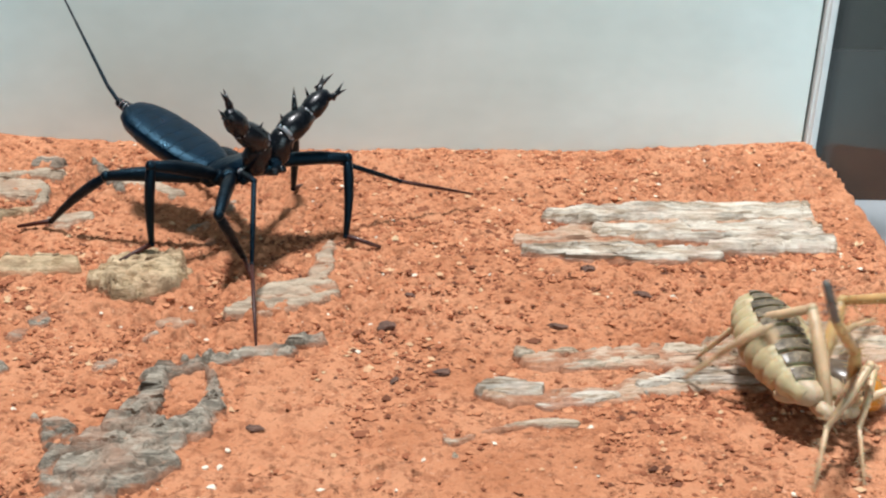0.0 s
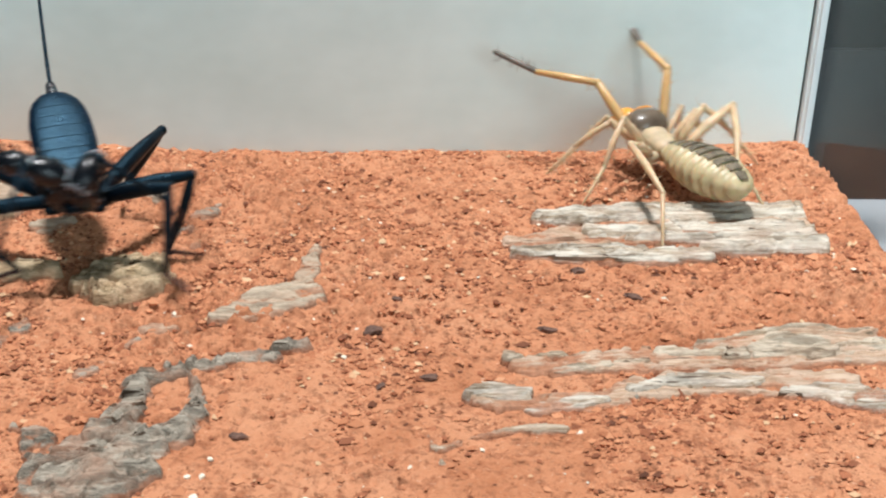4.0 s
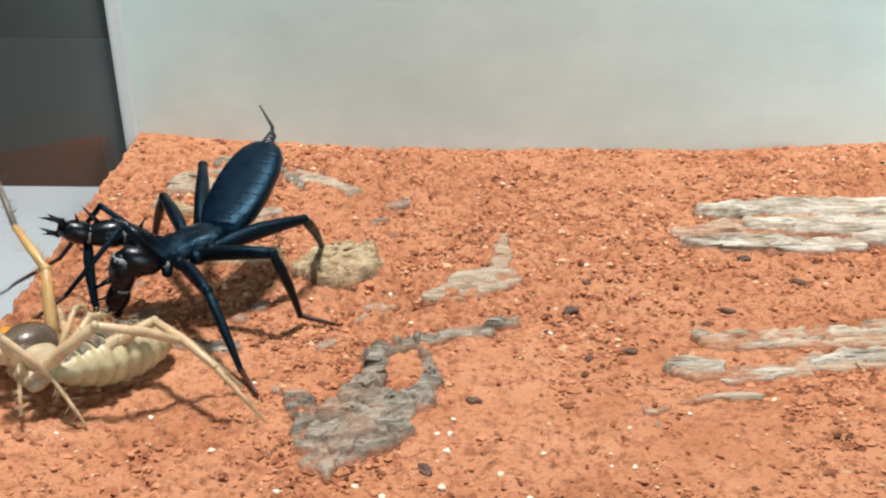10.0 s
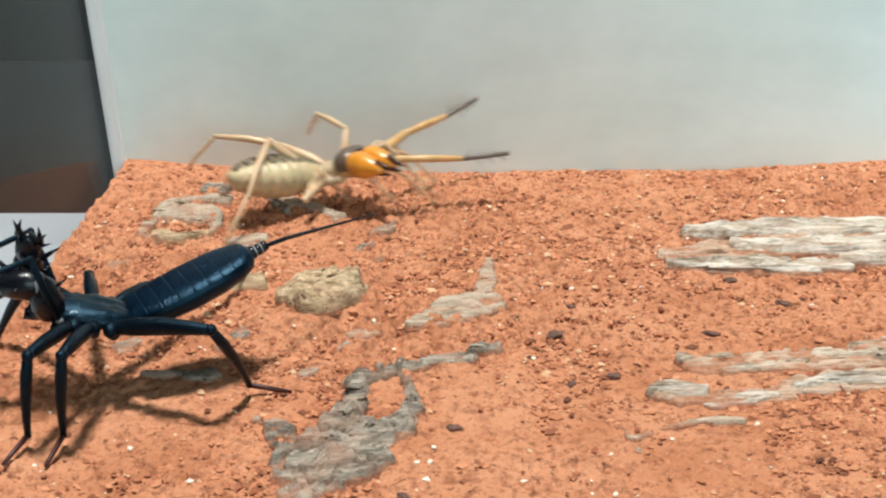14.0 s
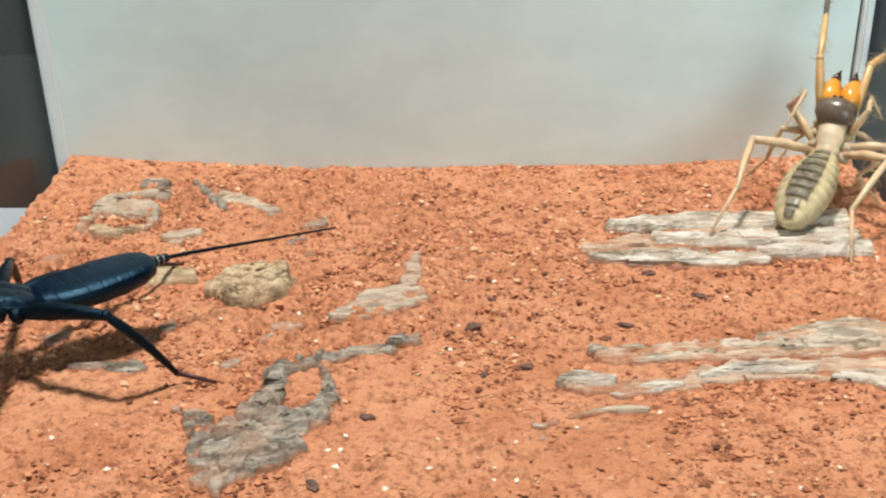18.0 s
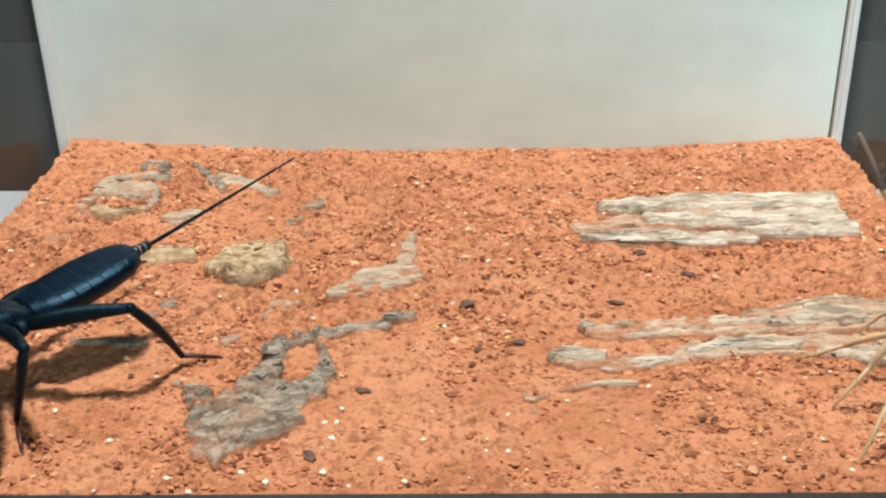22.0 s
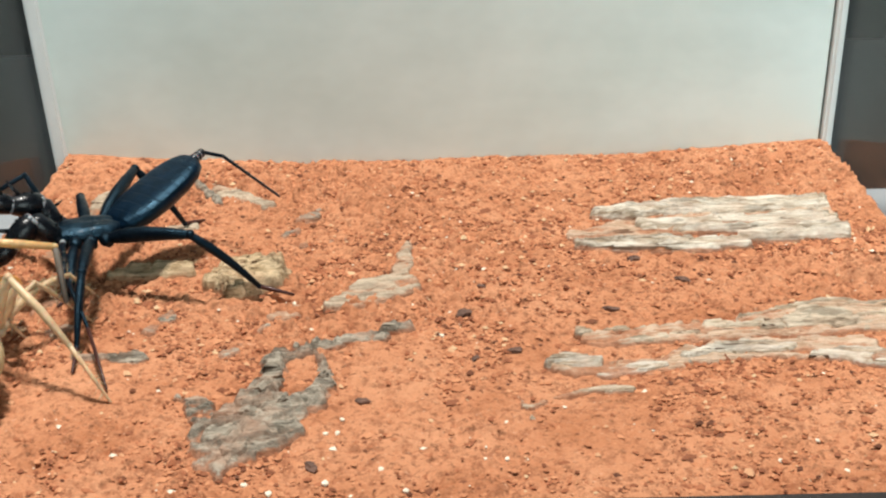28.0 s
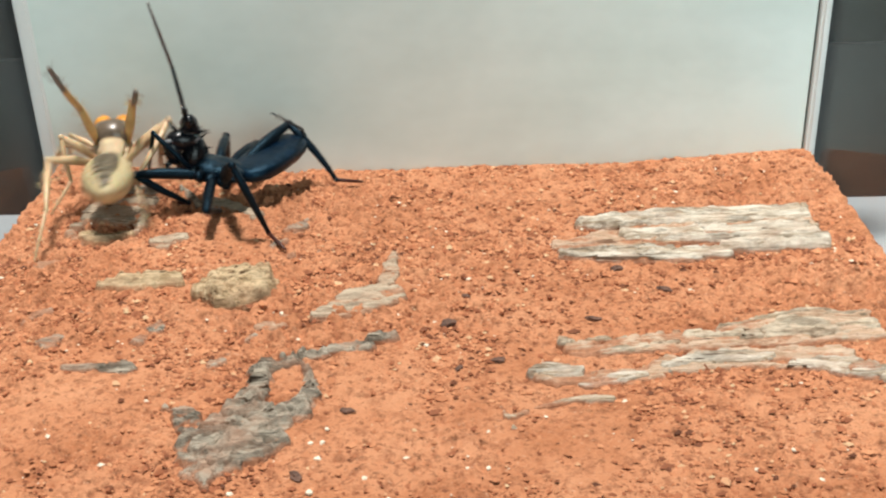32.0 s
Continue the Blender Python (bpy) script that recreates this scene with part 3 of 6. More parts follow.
bark("bark_patch", [[(-0.0768, -0.0645, 0.0024), (-0.0712, -0.0628, 0.0032)]], 0.0020, FLAKE_BARK, 10, "thin pale bark patch dusted with sand", 215, 1.0, 0.0012, 0.0005)
bark("bark_chip", [[(-0.0851, -0.1375, 0.0014), (-0.0729, -0.1380, 0.0022)]], 0.0018, GREY_BARK, 0, "small grey bark chip sunk in the sand", 221, 1.2)
for n, (x, y, r) in enumerate([(-0.0382, -0.0548, 0.0027), (-0.0432, -0.0678, 0.0026), (-0.0721, -0.0653, 0.0034), (-0.0317, -0.0732, 0.0018), (-0.0505, -0.1351, 0.0025), (-0.1015, -0.0749, 0.0038), (-0.0701, -0.1215, 0.0040), (-0.0404, -0.0761, 0.0022), (-0.0908, -0.1230, 0.0028), (-0.0400, -0.1159, 0.0034), (-0.0994, -0.1090, 0.0026), (-0.0456, -0.1246, 0.0018), (-0.0850, -0.1050, 0.0020)]):
    bark("bark_patch", [[(x - 0.5 * r, y - 0.7 * r, 0.8 * r), (x + 0.5 * r, y + 0.8 * r, r * 0.7)]], 0.0012, FLAKE_BARK if n in (2, 5, 9) else GREY_BARK, 40 * n, "thin grey bark patch dusted with sand", 231 + 9 * n, 1.6, 0.0012, 0.0004, sunk=0.0006)


def pebble(name, x, y, size, stretch, turn, material, label, seed):
    rng = random.Random(seed)
    bm = bmesh.new()
    bmesh.ops.create_icosphere(bm, subdivisions=1 if name == "perlite_chip" else 2, radius=1)
    for v in bm.verts:
        k = 1 + 0.45 * noise.noise(v.co * 1.4 + Vector((seed, 0, 0))) + rng.uniform(-0.24, 0.2)
        v.co = Vector((v.co.x * size * stretch, v.co.y * size, v.co.z * size * 0.75)) * k
    ob = mesh_object(name, bm, material, smooth=False)
    ob.matrix_basis = pose(x, y, ground_at(x, y) + size * 0.42, 0, 0, turn)
    return tagged(ob, label, "pebble" if name == "pebble" else "chip", group="loose bits on the sand")


for n, (x, y, s, k, a) in enumerate([(0.0012, -0.1180, 0.0013, 1.7, 35), (0.0119, -0.1383, 0.0009, 2.2, 10), (-0.0303, -0.1848, 0.0010, 2.0, -60), (0.0557, -0.1003, 0.0008, 2.6, -30), (0.0451, -0.0890, 0.0012, 1.6, 20), (-0.0215, -0.1595, 0.0009, 1.8, 0), (0.0361, -0.1170, 0.0008, 2.6, -25), (0.0030, -0.1420, 0.0008, 1.5, 60), (0.0060, -0.1030, 0.0008, 1.4, 0)]):
    pebble("pebble", x, y, s, k, a, DARK_GRIT, "small dark brown pebble on the sand", 300 + n)
for n, (x, y, s) in enumerate([(-0.0264, -0.1786, 0.0011), (-0.0282, -0.1724, 0.0009), (-0.0259, -0.1724, 0.0010), (-0.0251, -0.1668, 0.0008), (-0.0273, -0.1908, 0.0012), (-0.0428, -0.1905, 0.0010), (-0.0377, -0.1939, 0.0010), (0.0076, -0.1838, 0.0009), (-0.0041, -0.1298, 0.0009), (-0.0169, -0.1860, 0.0008), (-0.0118, -0.1944, 0.0010), (0.0035, -0.1838, 0.0007), (0.0600, -0.1860, 0.0009), (0.0720, -0.1905, 0.0011), (0.0690, -0.1800, 0.0008), (-0.0010, -0.0590, 0.0008), (0.0020, -0.0610, 0.0008), (-0.0110, -0.0400, 0.0010), (-0.0095, -0.0420, 0.0009), (0.0390, -0.0615, 0.0009)]):
    pebble("perlite_chip", x, y, s * 0.62, 1.25, 40 * n, PERLITE, "white perlite chip on the red sand", 330 + n)


# ---- animal materials ----
def chitin(name, colour, rough, coat=0.0, spread=0.35, scale=500, bump=0.25, spec=0.28, blue=False):
    m = Mat(name)
    dark = tuple(v * (1 - spread) for v in colour)
    light = tuple(min(1.0, v * (1 + spread)) for v in colour)
    m.colour(m.ramp(m.noise(scale, 4), [(0.3, dark), (0.7, light)]))
    m.rough(m.ramp(m.noise(scale * 0.6, 3), [(0.3, (rough * 0.8,) * 3), (0.7, (min(1, rough * 1.25),) * 3)]))
    m.bump(m.noise(scale * 3.2, 4, 0.7), bump, 0.0003)
    m.set(Coat_Weight=coat, Coat_Roughness=0.12, Specular_IOR_Level=spec)
    if blue:
        m.set(Specular_Tint=(0.28, 0.68, 1.0, 1))
    return m.mat


def flesh(name, colour, rough, spread=0.2, scale=260, glow=0.25):
    m = Mat(name)
    dark = tuple(v * (1 - spread) for v in colour)
    light = tuple(min(1.0, v * (1 + spread)) for v in colour)
    m.colour(m.ramp(m.noise(scale, 4), [(0.3, dark), (0.7, light)])).rough(rough)
    m.bump(m.noise(scale * 5, 3), 0.3, 0.00015)
    m.set(Subsurface_Weight=glow, Subsurface_Scale=0.0015)
    return m.mat


BLACK = chitin("black_chitin", (0.0013, 0.0062, 0.0155), 0.33, 0.0, 0.6, 420, 0.45, 0.36, True)
BLACK_SHELL = chitin("pitted_black_carapace", (0.0014, 0.0045, 0.0095), 0.30, 0.05, 0.6, 420, 0.6, 0.36, True)
BLACK_GLOSS = chitin("glossy_black_chitin", (0.004, 0.0055, 0.008), 0.26, 0.15)
BLACK_LEG = chitin("black_leg_chitin", (0.0016, 0.0030, 0.0058), 0.34, 0.0, 0.5, 600, 0.6, 0.27, True)
RED_TIP = chitin("dark_red_tarsus", (0.045, 0.013, 0.010), 0.4, 0.1)
JOINT = flesh("pale_joint_membrane", (0.22, 0.235, 0.25), 0.35)
CREAM = flesh("cream_abdomen", (0.47, 0.385, 0.22), 0.42)
PALE = flesh("pale_thorax", (0.46, 0.36, 0.23), 0.5)
TAN_LEG = flesh("tan_translucent_leg", (0.53, 0.38, 0.225), 0.40)
AMBER_LEG = flesh("amber_palp", (0.52, 0.32, 0.13), 0.36)
ORANGE = chitin("orange_chelicera", (0.62, 0.25, 0.025), 0.28, 0.4, 0.2, 200, 0.1)
BROWN_HEAD = chitin("grey_brown_head", (0.105, 0.078, 0.055), 0.28, 0.35, 0.3, 300)
GREY_BAR = chitin("dark_grey_dorsal_plate", (0.135, 0.108, 0.072), 0.5, 0.05, 0.75, 620)
PALP_TIP = flesh("grey_brown_palp_tip", (0.135, 0.115, 0.095), 0.5)
FANG = chitin("dark_fang", (0.045, 0.014, 0.010), 0.25, 0.4)


def loft(rings, sides=14, bm=None):
    """A closed body along x through rings (x, centre z, half width, half height over, half height under)."""
    bm = bm or bmesh.new()
    last = None
    loops = []
    for x, zc, w, top, low in rings:
        loop = []
        for k in range(sides):
            a = 2 * math.pi * k / sides
            s = math.sin(a)
            loop.append(bm.verts.new((x, w * math.cos(a), zc + s * (top if s > 0 else low))))
        loops.append(loop)
    for p, q in zip(loops[:-1], loops[1:]):
        for k in range(sides):
            bm.faces.new((p[k], p[(k + 1) % sides], q[(k + 1) % sides], q[k]))
    bm.faces.new(loops[0][::-1])
    bm.faces.new(loops[-1])
    return bm


def limb(length, radii, sides=10, swell=0.0):
    """A limb segment from x = 0 to length, its radii given at even steps."""
    n = len(radii)
    rings = [(-radii[0] * 0.45, 0, radii[0] * 0.5, radii[0] * 0.5, radii[0] * 0.5)]
    rings += [(length * k / (n - 1), swell * math.sin(math.pi * k / (n - 1)), r, r * 1.05, r * 1.05) for k, r in enumerate(radii)]
    rings += [(length + radii[-1] * 0.5, 0, radii[-1] * 0.45, radii[-1] * 0.45, radii[-1] * 0.45)]
    return loft(rings, sides)


def spike(bm, root, tip, r, sides=6):
    root, tip = Vector(root), Vector(tip)
    d = (tip - root).normalized()
    a = d.orthogonal().normalized()
    b = d.cross(a)
    mid = root.lerp(tip, 0.5)
    rings = [[bm.verts.new(c + rr * (a * math.cos(6.2832 * k / sides) + b * math.sin(6.2832 * k / sides))) for k in range(sides)] for c, rr in ((root, r), (mid, r * 0.65))]
    end = bm.verts.new(tip)
    for k in range(sides):
        j = (k + 1) % sides
        bm.faces.new((rings[0][k], rings[0][j], rings[1][j], rings[1][k]))
        bm.faces.new((rings[1][k], rings[1][j], end))
    bm.faces.new(rings[0][::-1])
    return bm


def bristles(bm, length, radius, count, reach, seed, thick=0.00007):
    rng = random.Random(seed)
    for _ in range(count):
        x, a = rng.uniform(0.08, 0.98) * length, rng.uniform(0, 6.2832)
        u = Vector((rng.uniform(0.1, 0.7), math.cos(a), math.sin(a))).normalized()
        p = Vector((x, math.cos(a) * radius * 0.85, math.sin(a) * radius * 0.85))
        spike(bm, p, p + u * reach * rng.uniform(0.6, 1.3), thick, 3)
    return bm


def plate_bm(x0, x1, half0, half1, top0, top1, zc0, zc1, spread=75, lift=0.00012, steps=8):
    """A dorsal plate wrapped over the top of a body, thickened by lift."""
    bm = bmesh.new()
    rows = []
    for x, w, h, zc, up in ((x0, half0, top0, zc0, 0.0), *((x0 * (1 - k) + x1 * k, half0 * (1 - k) + half1 * k, top0 * (1 - k) + top1 * k, zc0, lift * (0.6 + 0.6 * k)) for k in (0.06, 0.2, 0.8, 0.94)), (x1, half1, top1, zc1, lift * 0.9), (x1, half1, top1, zc1, -lift)):
        row = []
        for k in range(steps + 1):
            a = radians(90 - spread + 2 * spread * k / steps)
            row.append(bm.verts.new((x, (w + up) * math.cos(a), zc + (h + up) * math.sin(a))))
        rows.append(row)
    for p, q in zip(rows[:-1], rows[1:]):
        for k in range(steps):
            bm.faces.new((p[k], p[k + 1], q[k + 1], q[k]))
    return bm


class Rig:
    """A thing whose keyed pieces are posed from world points: waist, heading, abdomen, tail tip, limb tips."""

    def __init__(self, thing):
        self.thing, self.pieces, self.limbs, self.keys = thing, {}, {}, []


def limb_chain(rig, key, hip, names, lengths, radii, materials, label="", rest=None, foot_angle=50, kind="leg", extra=None):
    obs = []
    for n, (name, length, rr, mat) in enumerate(zip(names, lengths, radii, materials)):
        bm = limb(length, rr, swell=0.03 * length if kind == "leg" and n < 2 else 0.0)
        hairs = extra(bm, n, length, rr)
        obs.append(part(name, bm, mat, rig.thing, label))
        if hairs:
            if kind == "palp" and mat is BLACK_GLOSS:
                part("joint_ring", hairs, JOINT, obs[-1], "pale joint membrane")
            else:
                tagged(part("bristles", hairs, mat, obs[-1]), kind="stuff")
    rig.limbs[key] = dict(hip=Vector(hip), lengths=lengths, obs=obs, rest=Vector(rest), angle=foot_angle, kind=kind, claw=0.003 if name == "palp_claw" else 0.0, bow=(0.5, 0.75, 0.35) if key[1] == "4" else (1.0, 0.5, 0.0))


def grown(rig, k):
    """Scales a finished rig, its meshes and its limb lengths."""
    done = set()
    for ob in rig.thing.children_recursive:
        if ob.data.name not in done:
            ob.data.transform(Matrix.Scale(k, 4))
            done.add(ob.data.name)
        ob.matrix_basis = Matrix.Translation(ob.matrix_basis.translation * (k - 1)) @ ob.matrix_basis
    for lim in rig.limbs.values():
        lim["hip"], lim["rest"], lim["lengths"] = lim["hip"] * k, lim["rest"] * k, tuple(v * k for v in lim["lengths"])
    rig.ab_len *= k
    if rig.tail:
        rig.tail_len *= k


# ---- whip scorpion ----
def make_whip_scorpion():
    thing = tagged(new("whip_scorpion"), "black whip scorpion with raised pincers and a thread tail", "whip scorpion")
    rig = Rig(thing)
    # carapace: broad at the back, narrow in front, with a ridge and eye hills
    bm = loft([(-0.0008, 0.0002, 0.0024, 0.0014, 0.0012), (0.0008, 0.0003, 0.0041, 0.0020, 0.0018), (0.0045, 0.0004, 0.0047, 0.0024, 0.0022), (0.0090, 0.0004, 0.0045, 0.0024, 0.0022), (0.0130, 0.0002, 0.0036, 0.0021, 0.0020), (0.0158, 0.0000, 0.0024, 0.0016, 0.0016), (0.0170, -0.0002, 0.0011, 0.0008, 0.0009)], 20)
    bmesh.ops.subdivide_edges(bm, edges=bm.edges[:], cuts=2, use_grid_fill=True, smooth=0.4)
    for v in bm.verts:
        v.co += v.co.normalized() * 0.00016 * noise.noise(v.co * 1100)
        if v.co.z > 0.0008:
            v.co.z += 0.00045 * noise.noise(v.co * 420) - 0.0004 * math.exp(-((v.co.y / 0.0006) ** 2)) * (0.3 if v.co.x > 0.006 else 1.0)
    bmesh.ops.scale(bm, vec=(1.08, 1.2, 1.1), verts=bm.verts)
    part("carapace", bm, BLACK_SHELL, thing)
    for y in (-0.0007, 0.0007):
        bm = bmesh.new()
        bmesh.ops.create_icosphere(bm, subdivisions=2, radius=0.00042, matrix=Matrix.Translation((0.0150, y, 0.0016)))
        part("eye", bm, BLACK_GLOSS, thing)
    for y in (-0.0011, 0.0011):
        bm = loft([(0.0145, -0.0008, 0.0008, 0.0010, 0.0010), (0.0170, -0.0009, 0.0010, 0.0011, 0.0011), (0.0190, -0.0014, 0.0006, 0.0007, 0.0007)], 10)
        bmesh.ops.translate(bm, verts=bm.verts, vec=(0, y, 0))
        part("chelicera", bm, BLACK_GLOSS, thing)
    for side in (1, -1):
        for x in (0.0030, 0.0062, 0.0094, 0.0122):
            bm = limb(0.0032, (0.0012, 0.0013, 0.0011))
            ob = part("coxa", bm, BLACK_LEG, thing)
            ob.matrix_basis = pose(x, side * 0.0026, -0.0010, 0, 8, side * (90 + (0.0075 - x) * 3200))
    # abdomen: tapered oval of overlapping plates, then three narrow rings
    ab = part("abdomen", loft([(0.0006, 0, 0.0024, 0.0014, 0.0013), (-0.0016, 0, 0.0044, 0.0024, 0.0024), (-0.0060, 0.0001, 0.0057, 0.0031, 0.0037), (-0.0125, 0.0002, 0.0061, 0.0034, 0.0043), (-0.0185, 0.0002, 0.0059, 0.0033, 0.0041), (-0.0230, 0.0001, 0.0051, 0.0029, 0.0034), (-0.0258, 0, 0.0036, 0.0022, 0.0023), (-0.0268, 0, 0.0018, 0.0013, 0.0013)], 22), BLACK, thing, "dark blue-black plated abdomen")
    xs = [-0.0010, -0.0036, -0.0066, -0.0098, -0.0130, -0.0162, -0.0192, -0.0220, -0.0243, -0.0262]

    def wide(x):
        table = [(0.0006, 0.0024, 0.0014), (-0.0016, 0.0044, 0.0024), (-0.0060, 0.0057, 0.0031), (-0.0125, 0.0061, 0.0034), (-0.0185, 0.0059, 0.0033), (-0.0230, 0.0051, 0.0029), (-0.0258, 0.0036, 0.0022), (-0.0268, 0.0018, 0.0013)]
        for (a, wa, ha), (b, wb, hb) in zip(table[:-1], table[1:]):
            if b <= x <= a:
                k = (a - x) / (a - b)
                return wa + k * (wb - wa), ha + k * (hb - ha)
        return table[-1][1:]

    for a, b in zip(xs[:-1], xs[1:]):
        (w0, h0), (w1, h1) = wide(a), wide(b)
        bm = plate_bm(a, b + 0.00015, w0 + 0.0001, w1 + 0.0001, h0 + 0.0001, h1 + 0.0001, 0.0002, 0.0002, 72, 0.00011, 12)
        mid = (a + b) / 2
        for y in (-0.0021, -0.0012, 0.0012, 0.0021):
            w, h = wide(mid)
            if abs(y) < w * 0.7:
                p = Vector((mid, y, 0.0002 + h * math.sqrt(max(0.1, 1 - (y / w) ** 2)) + 0.0001))
                bmesh.ops.create_icosphere(bm, subdivisions=1, radius=0.00026, matrix=Matrix.Translation(p) @ Matrix.Diagonal((1.1, 0.9, 0.30, 1)))
        part("tergite", bm, BLACK, ab)
    for k in range(3):
        r = 0.00135 - 0.00015 * k
        part("joint_ring", loft([(-0.0262 - 0.0013 * k, 0, r * 0.92, r * 0.92, r * 0.92), (-0.0264 - 0.0013 * k, 0, r * 1.04, r * 1.04, r * 1.04), (-0.0266 - 0.0013 * k, 0, r * 0.92, r * 0.92, r * 0.92)], 12), JOINT, ab, "pale joint membrane")
        part("tail_ring", loft([(-0.0264 - 0.0013 * k, 0, r * 0.8, r * 0.8, r * 0.8), (-0.0269 - 0.0013 * k, 0, r, r, r), (-0.0278 - 0.0013 * k, 0, r * 0.85, r * 0.85, r * 0.85)], 12), BLACK_GLOSS, ab)
    for ob in (ab, *ab.children):
        ob.data.transform(Matrix.Diagonal((1.0, 1.10, 1.02, 1)))
        for v in ob.data.vertices:
            if v.co.z > 0:
                v.co.z = 0.0029 * math.tanh(v.co.z / 0.0026)
    rig.pieces["abdomen"], rig.ab_len = ab, 0.0302
    rig.tail = []
    for k in range(7):
        r0, r1 = 0.00048 - 0.00004 * k, 0.00044 - 0.00004 * k
        bm = limb(0.0066, (r0, r0 * 0.93, r0, r0 * 0.93, r0, r0 * 0.92, r0, r0 * 0.92, r1), 7)
        rig.tail.append(part("tail_thread", bm, BLACK_LEG, thing))
    rig.tail_len = 0.0066

    def fingers(bm, n, length, rr):
        if n == 0:
            for k, (x, y, z) in enumerate(((0.35, 0.3, 0.9), (0.75, -0.2, 1.0))):
                spike(bm, (length * x, rr[1] * y * 0.7, rr[1] * z * 0.7), (length * (x + 0.12), rr[1] * y * 1.5, rr[1] * z * (1.45 + 0.12 * k)), 0.00045)
        if n == 1:
            spike(bm, (length * 0.70, -0.0003, rr[1] * 0.6), (length * 1.22, -0.0012, rr[1] * 2.1), 0.00075)
            spike(bm, (length * 0.30, 0.0002, rr[1] * 0.8), (length * 0.42, 0.0005, rr[1] * 1.35), 0.0004)
            spike(bm, (length * 0.45, rr[1] * 0.6, 0), (length * 0.60, rr[1] * 1.4, 0.0003), 0.0004)
        if n == 2:
            for root, mid, tip, r in (((0.72, 0.0003, 0.0007), (1.15, 0.0011, 0.0021), (1.78, 0.0010, 0.0018), 0.00098), ((0.72, -0.0003, -0.0006), (1.15, -0.0010, -0.0017), (1.70, -0.0011, -0.0011), 0.00088)):
                root, mid, tip = (Vector((length * p[0], p[1], p[2])) for p in (root, mid, tip))
                spike(bm, root, mid + (mid - root) * 0.9, r)
                spike(bm, mid - (tip - mid) * 0.35, tip, r * 0.68)
            spike(bm, (length * 0.45, 0, rr[1] * 0.7), (length * 0.70, 0.0003, rr[1] * 1.8), 0.00045)
        if n > 0:
            return loft([(-0.0004, 0, rr[0] * 0.9, rr[0] * 0.9, rr[0] * 0.9), (0.0002, 0, rr[0] * 1.06, rr[0] * 1.06, rr[0] * 1.06), (0.0007, 0, rr[0] * 1.02, rr[0] * 1.06, rr[0] * 1.06)], 12)

    def knees(bm, n, length, rr):
        if n < 2:
            bmesh.ops.create_icosphere(bm, subdivisions=2, radius=rr[-1] * 1.18, matrix=Matrix.Translation((length, 0, 0)))

    for side, s in (("L", 1), ("R", -1)):
        limb_chain(rig, side + "P", (0.0140, s * 0.0026, 0.0002), ("palp_femur", "palp_patella", "palp_claw"), (0.0070, 0.0070, 0.0062), ((0.0024, 0.0031, 0.0028, 0.0023), (0.0023, 0.0029, 0.0027, 0.0021), (0.0020, 0.0024, 0.0022, 0.0013)), (BLACK_GLOSS,) * 3, "glossy black spined pincer arm", (0.027, s * 0.007, 0.006), kind="palp", extra=fingers)
        limb_chain(rig, side + "1", (0.0125, s * 0.0048, 0.0000), ("feeler_femur", "feeler_tibia", "feeler_tarsus"), (0.0145, 0.0175, 0.0200), ((0.0006, 0.00075, 0.0006), (0.00055, 0.00055, 0.00045), (0.00042, 0.0004, 0.00022)), (BLACK_LEG, BLACK_LEG, RED_TIP), "long thin feeler leg", (0.042, s * 0.013, 0.003), kind="feeler", extra=knees)
        for n, hip, lens, rest in (("2", (0.0098, s * 0.0052, -0.0004), (0.0172, 0.0168, 0.0078), (0.026, s * 0.037, 0)), ("3", (0.0064, s * 0.0054, -0.0004), (0.0182, 0.0176, 0.0080), (0.006, s * 0.044, 0)), ("4", (0.0030, s * 0.0050, -0.0004), (0.0220, 0.0206, 0.0082), (-0.020, s * 0.028, 0))):
            limb_chain(rig, side + n, hip, ("femur", "tibia", "tarsus"), lens, ((0.0011, 0.0017, 0.0017, 0.0014, 0.0010) if n == "4" else (0.0011, 0.0015, 0.0014, 0.0010), (0.0009, 0.0011, 0.0010, 0.0008, 0.0006), (0.00055, 0.00048, 0.00034)), (BLACK_LEG, BLACK_LEG, RED_TIP), "slender black walking leg", rest, 14, extra=knees)
    for lim in rig.limbs.values():
        bm = bmesh.new()
        bmesh.ops.create_icosphere(bm, subdivisions=2, radius=lim["lengths"][0] * 0.058, matrix=Matrix.Translation(lim["hip"]))
        part("joint", bm, JOINT, thing, "pale joint membrane")
        if lim["kind"] == "leg":
            bm = bmesh.new()
            out = math.copysign(1, lim["hip"].y)
            bmesh.ops.create_icosphere(bm, subdivisions=3, radius=0.0017, matrix=Matrix.Translation(lim["hip"] + Vector((0, out * 0.0007, 0.0001))) @ Matrix.Diagonal((0.92, 1.25, 0.95, 1)))
            part("trochanter", bm, BLACK_LEG, thing)
    grown(rig, 1.05)
    return rig


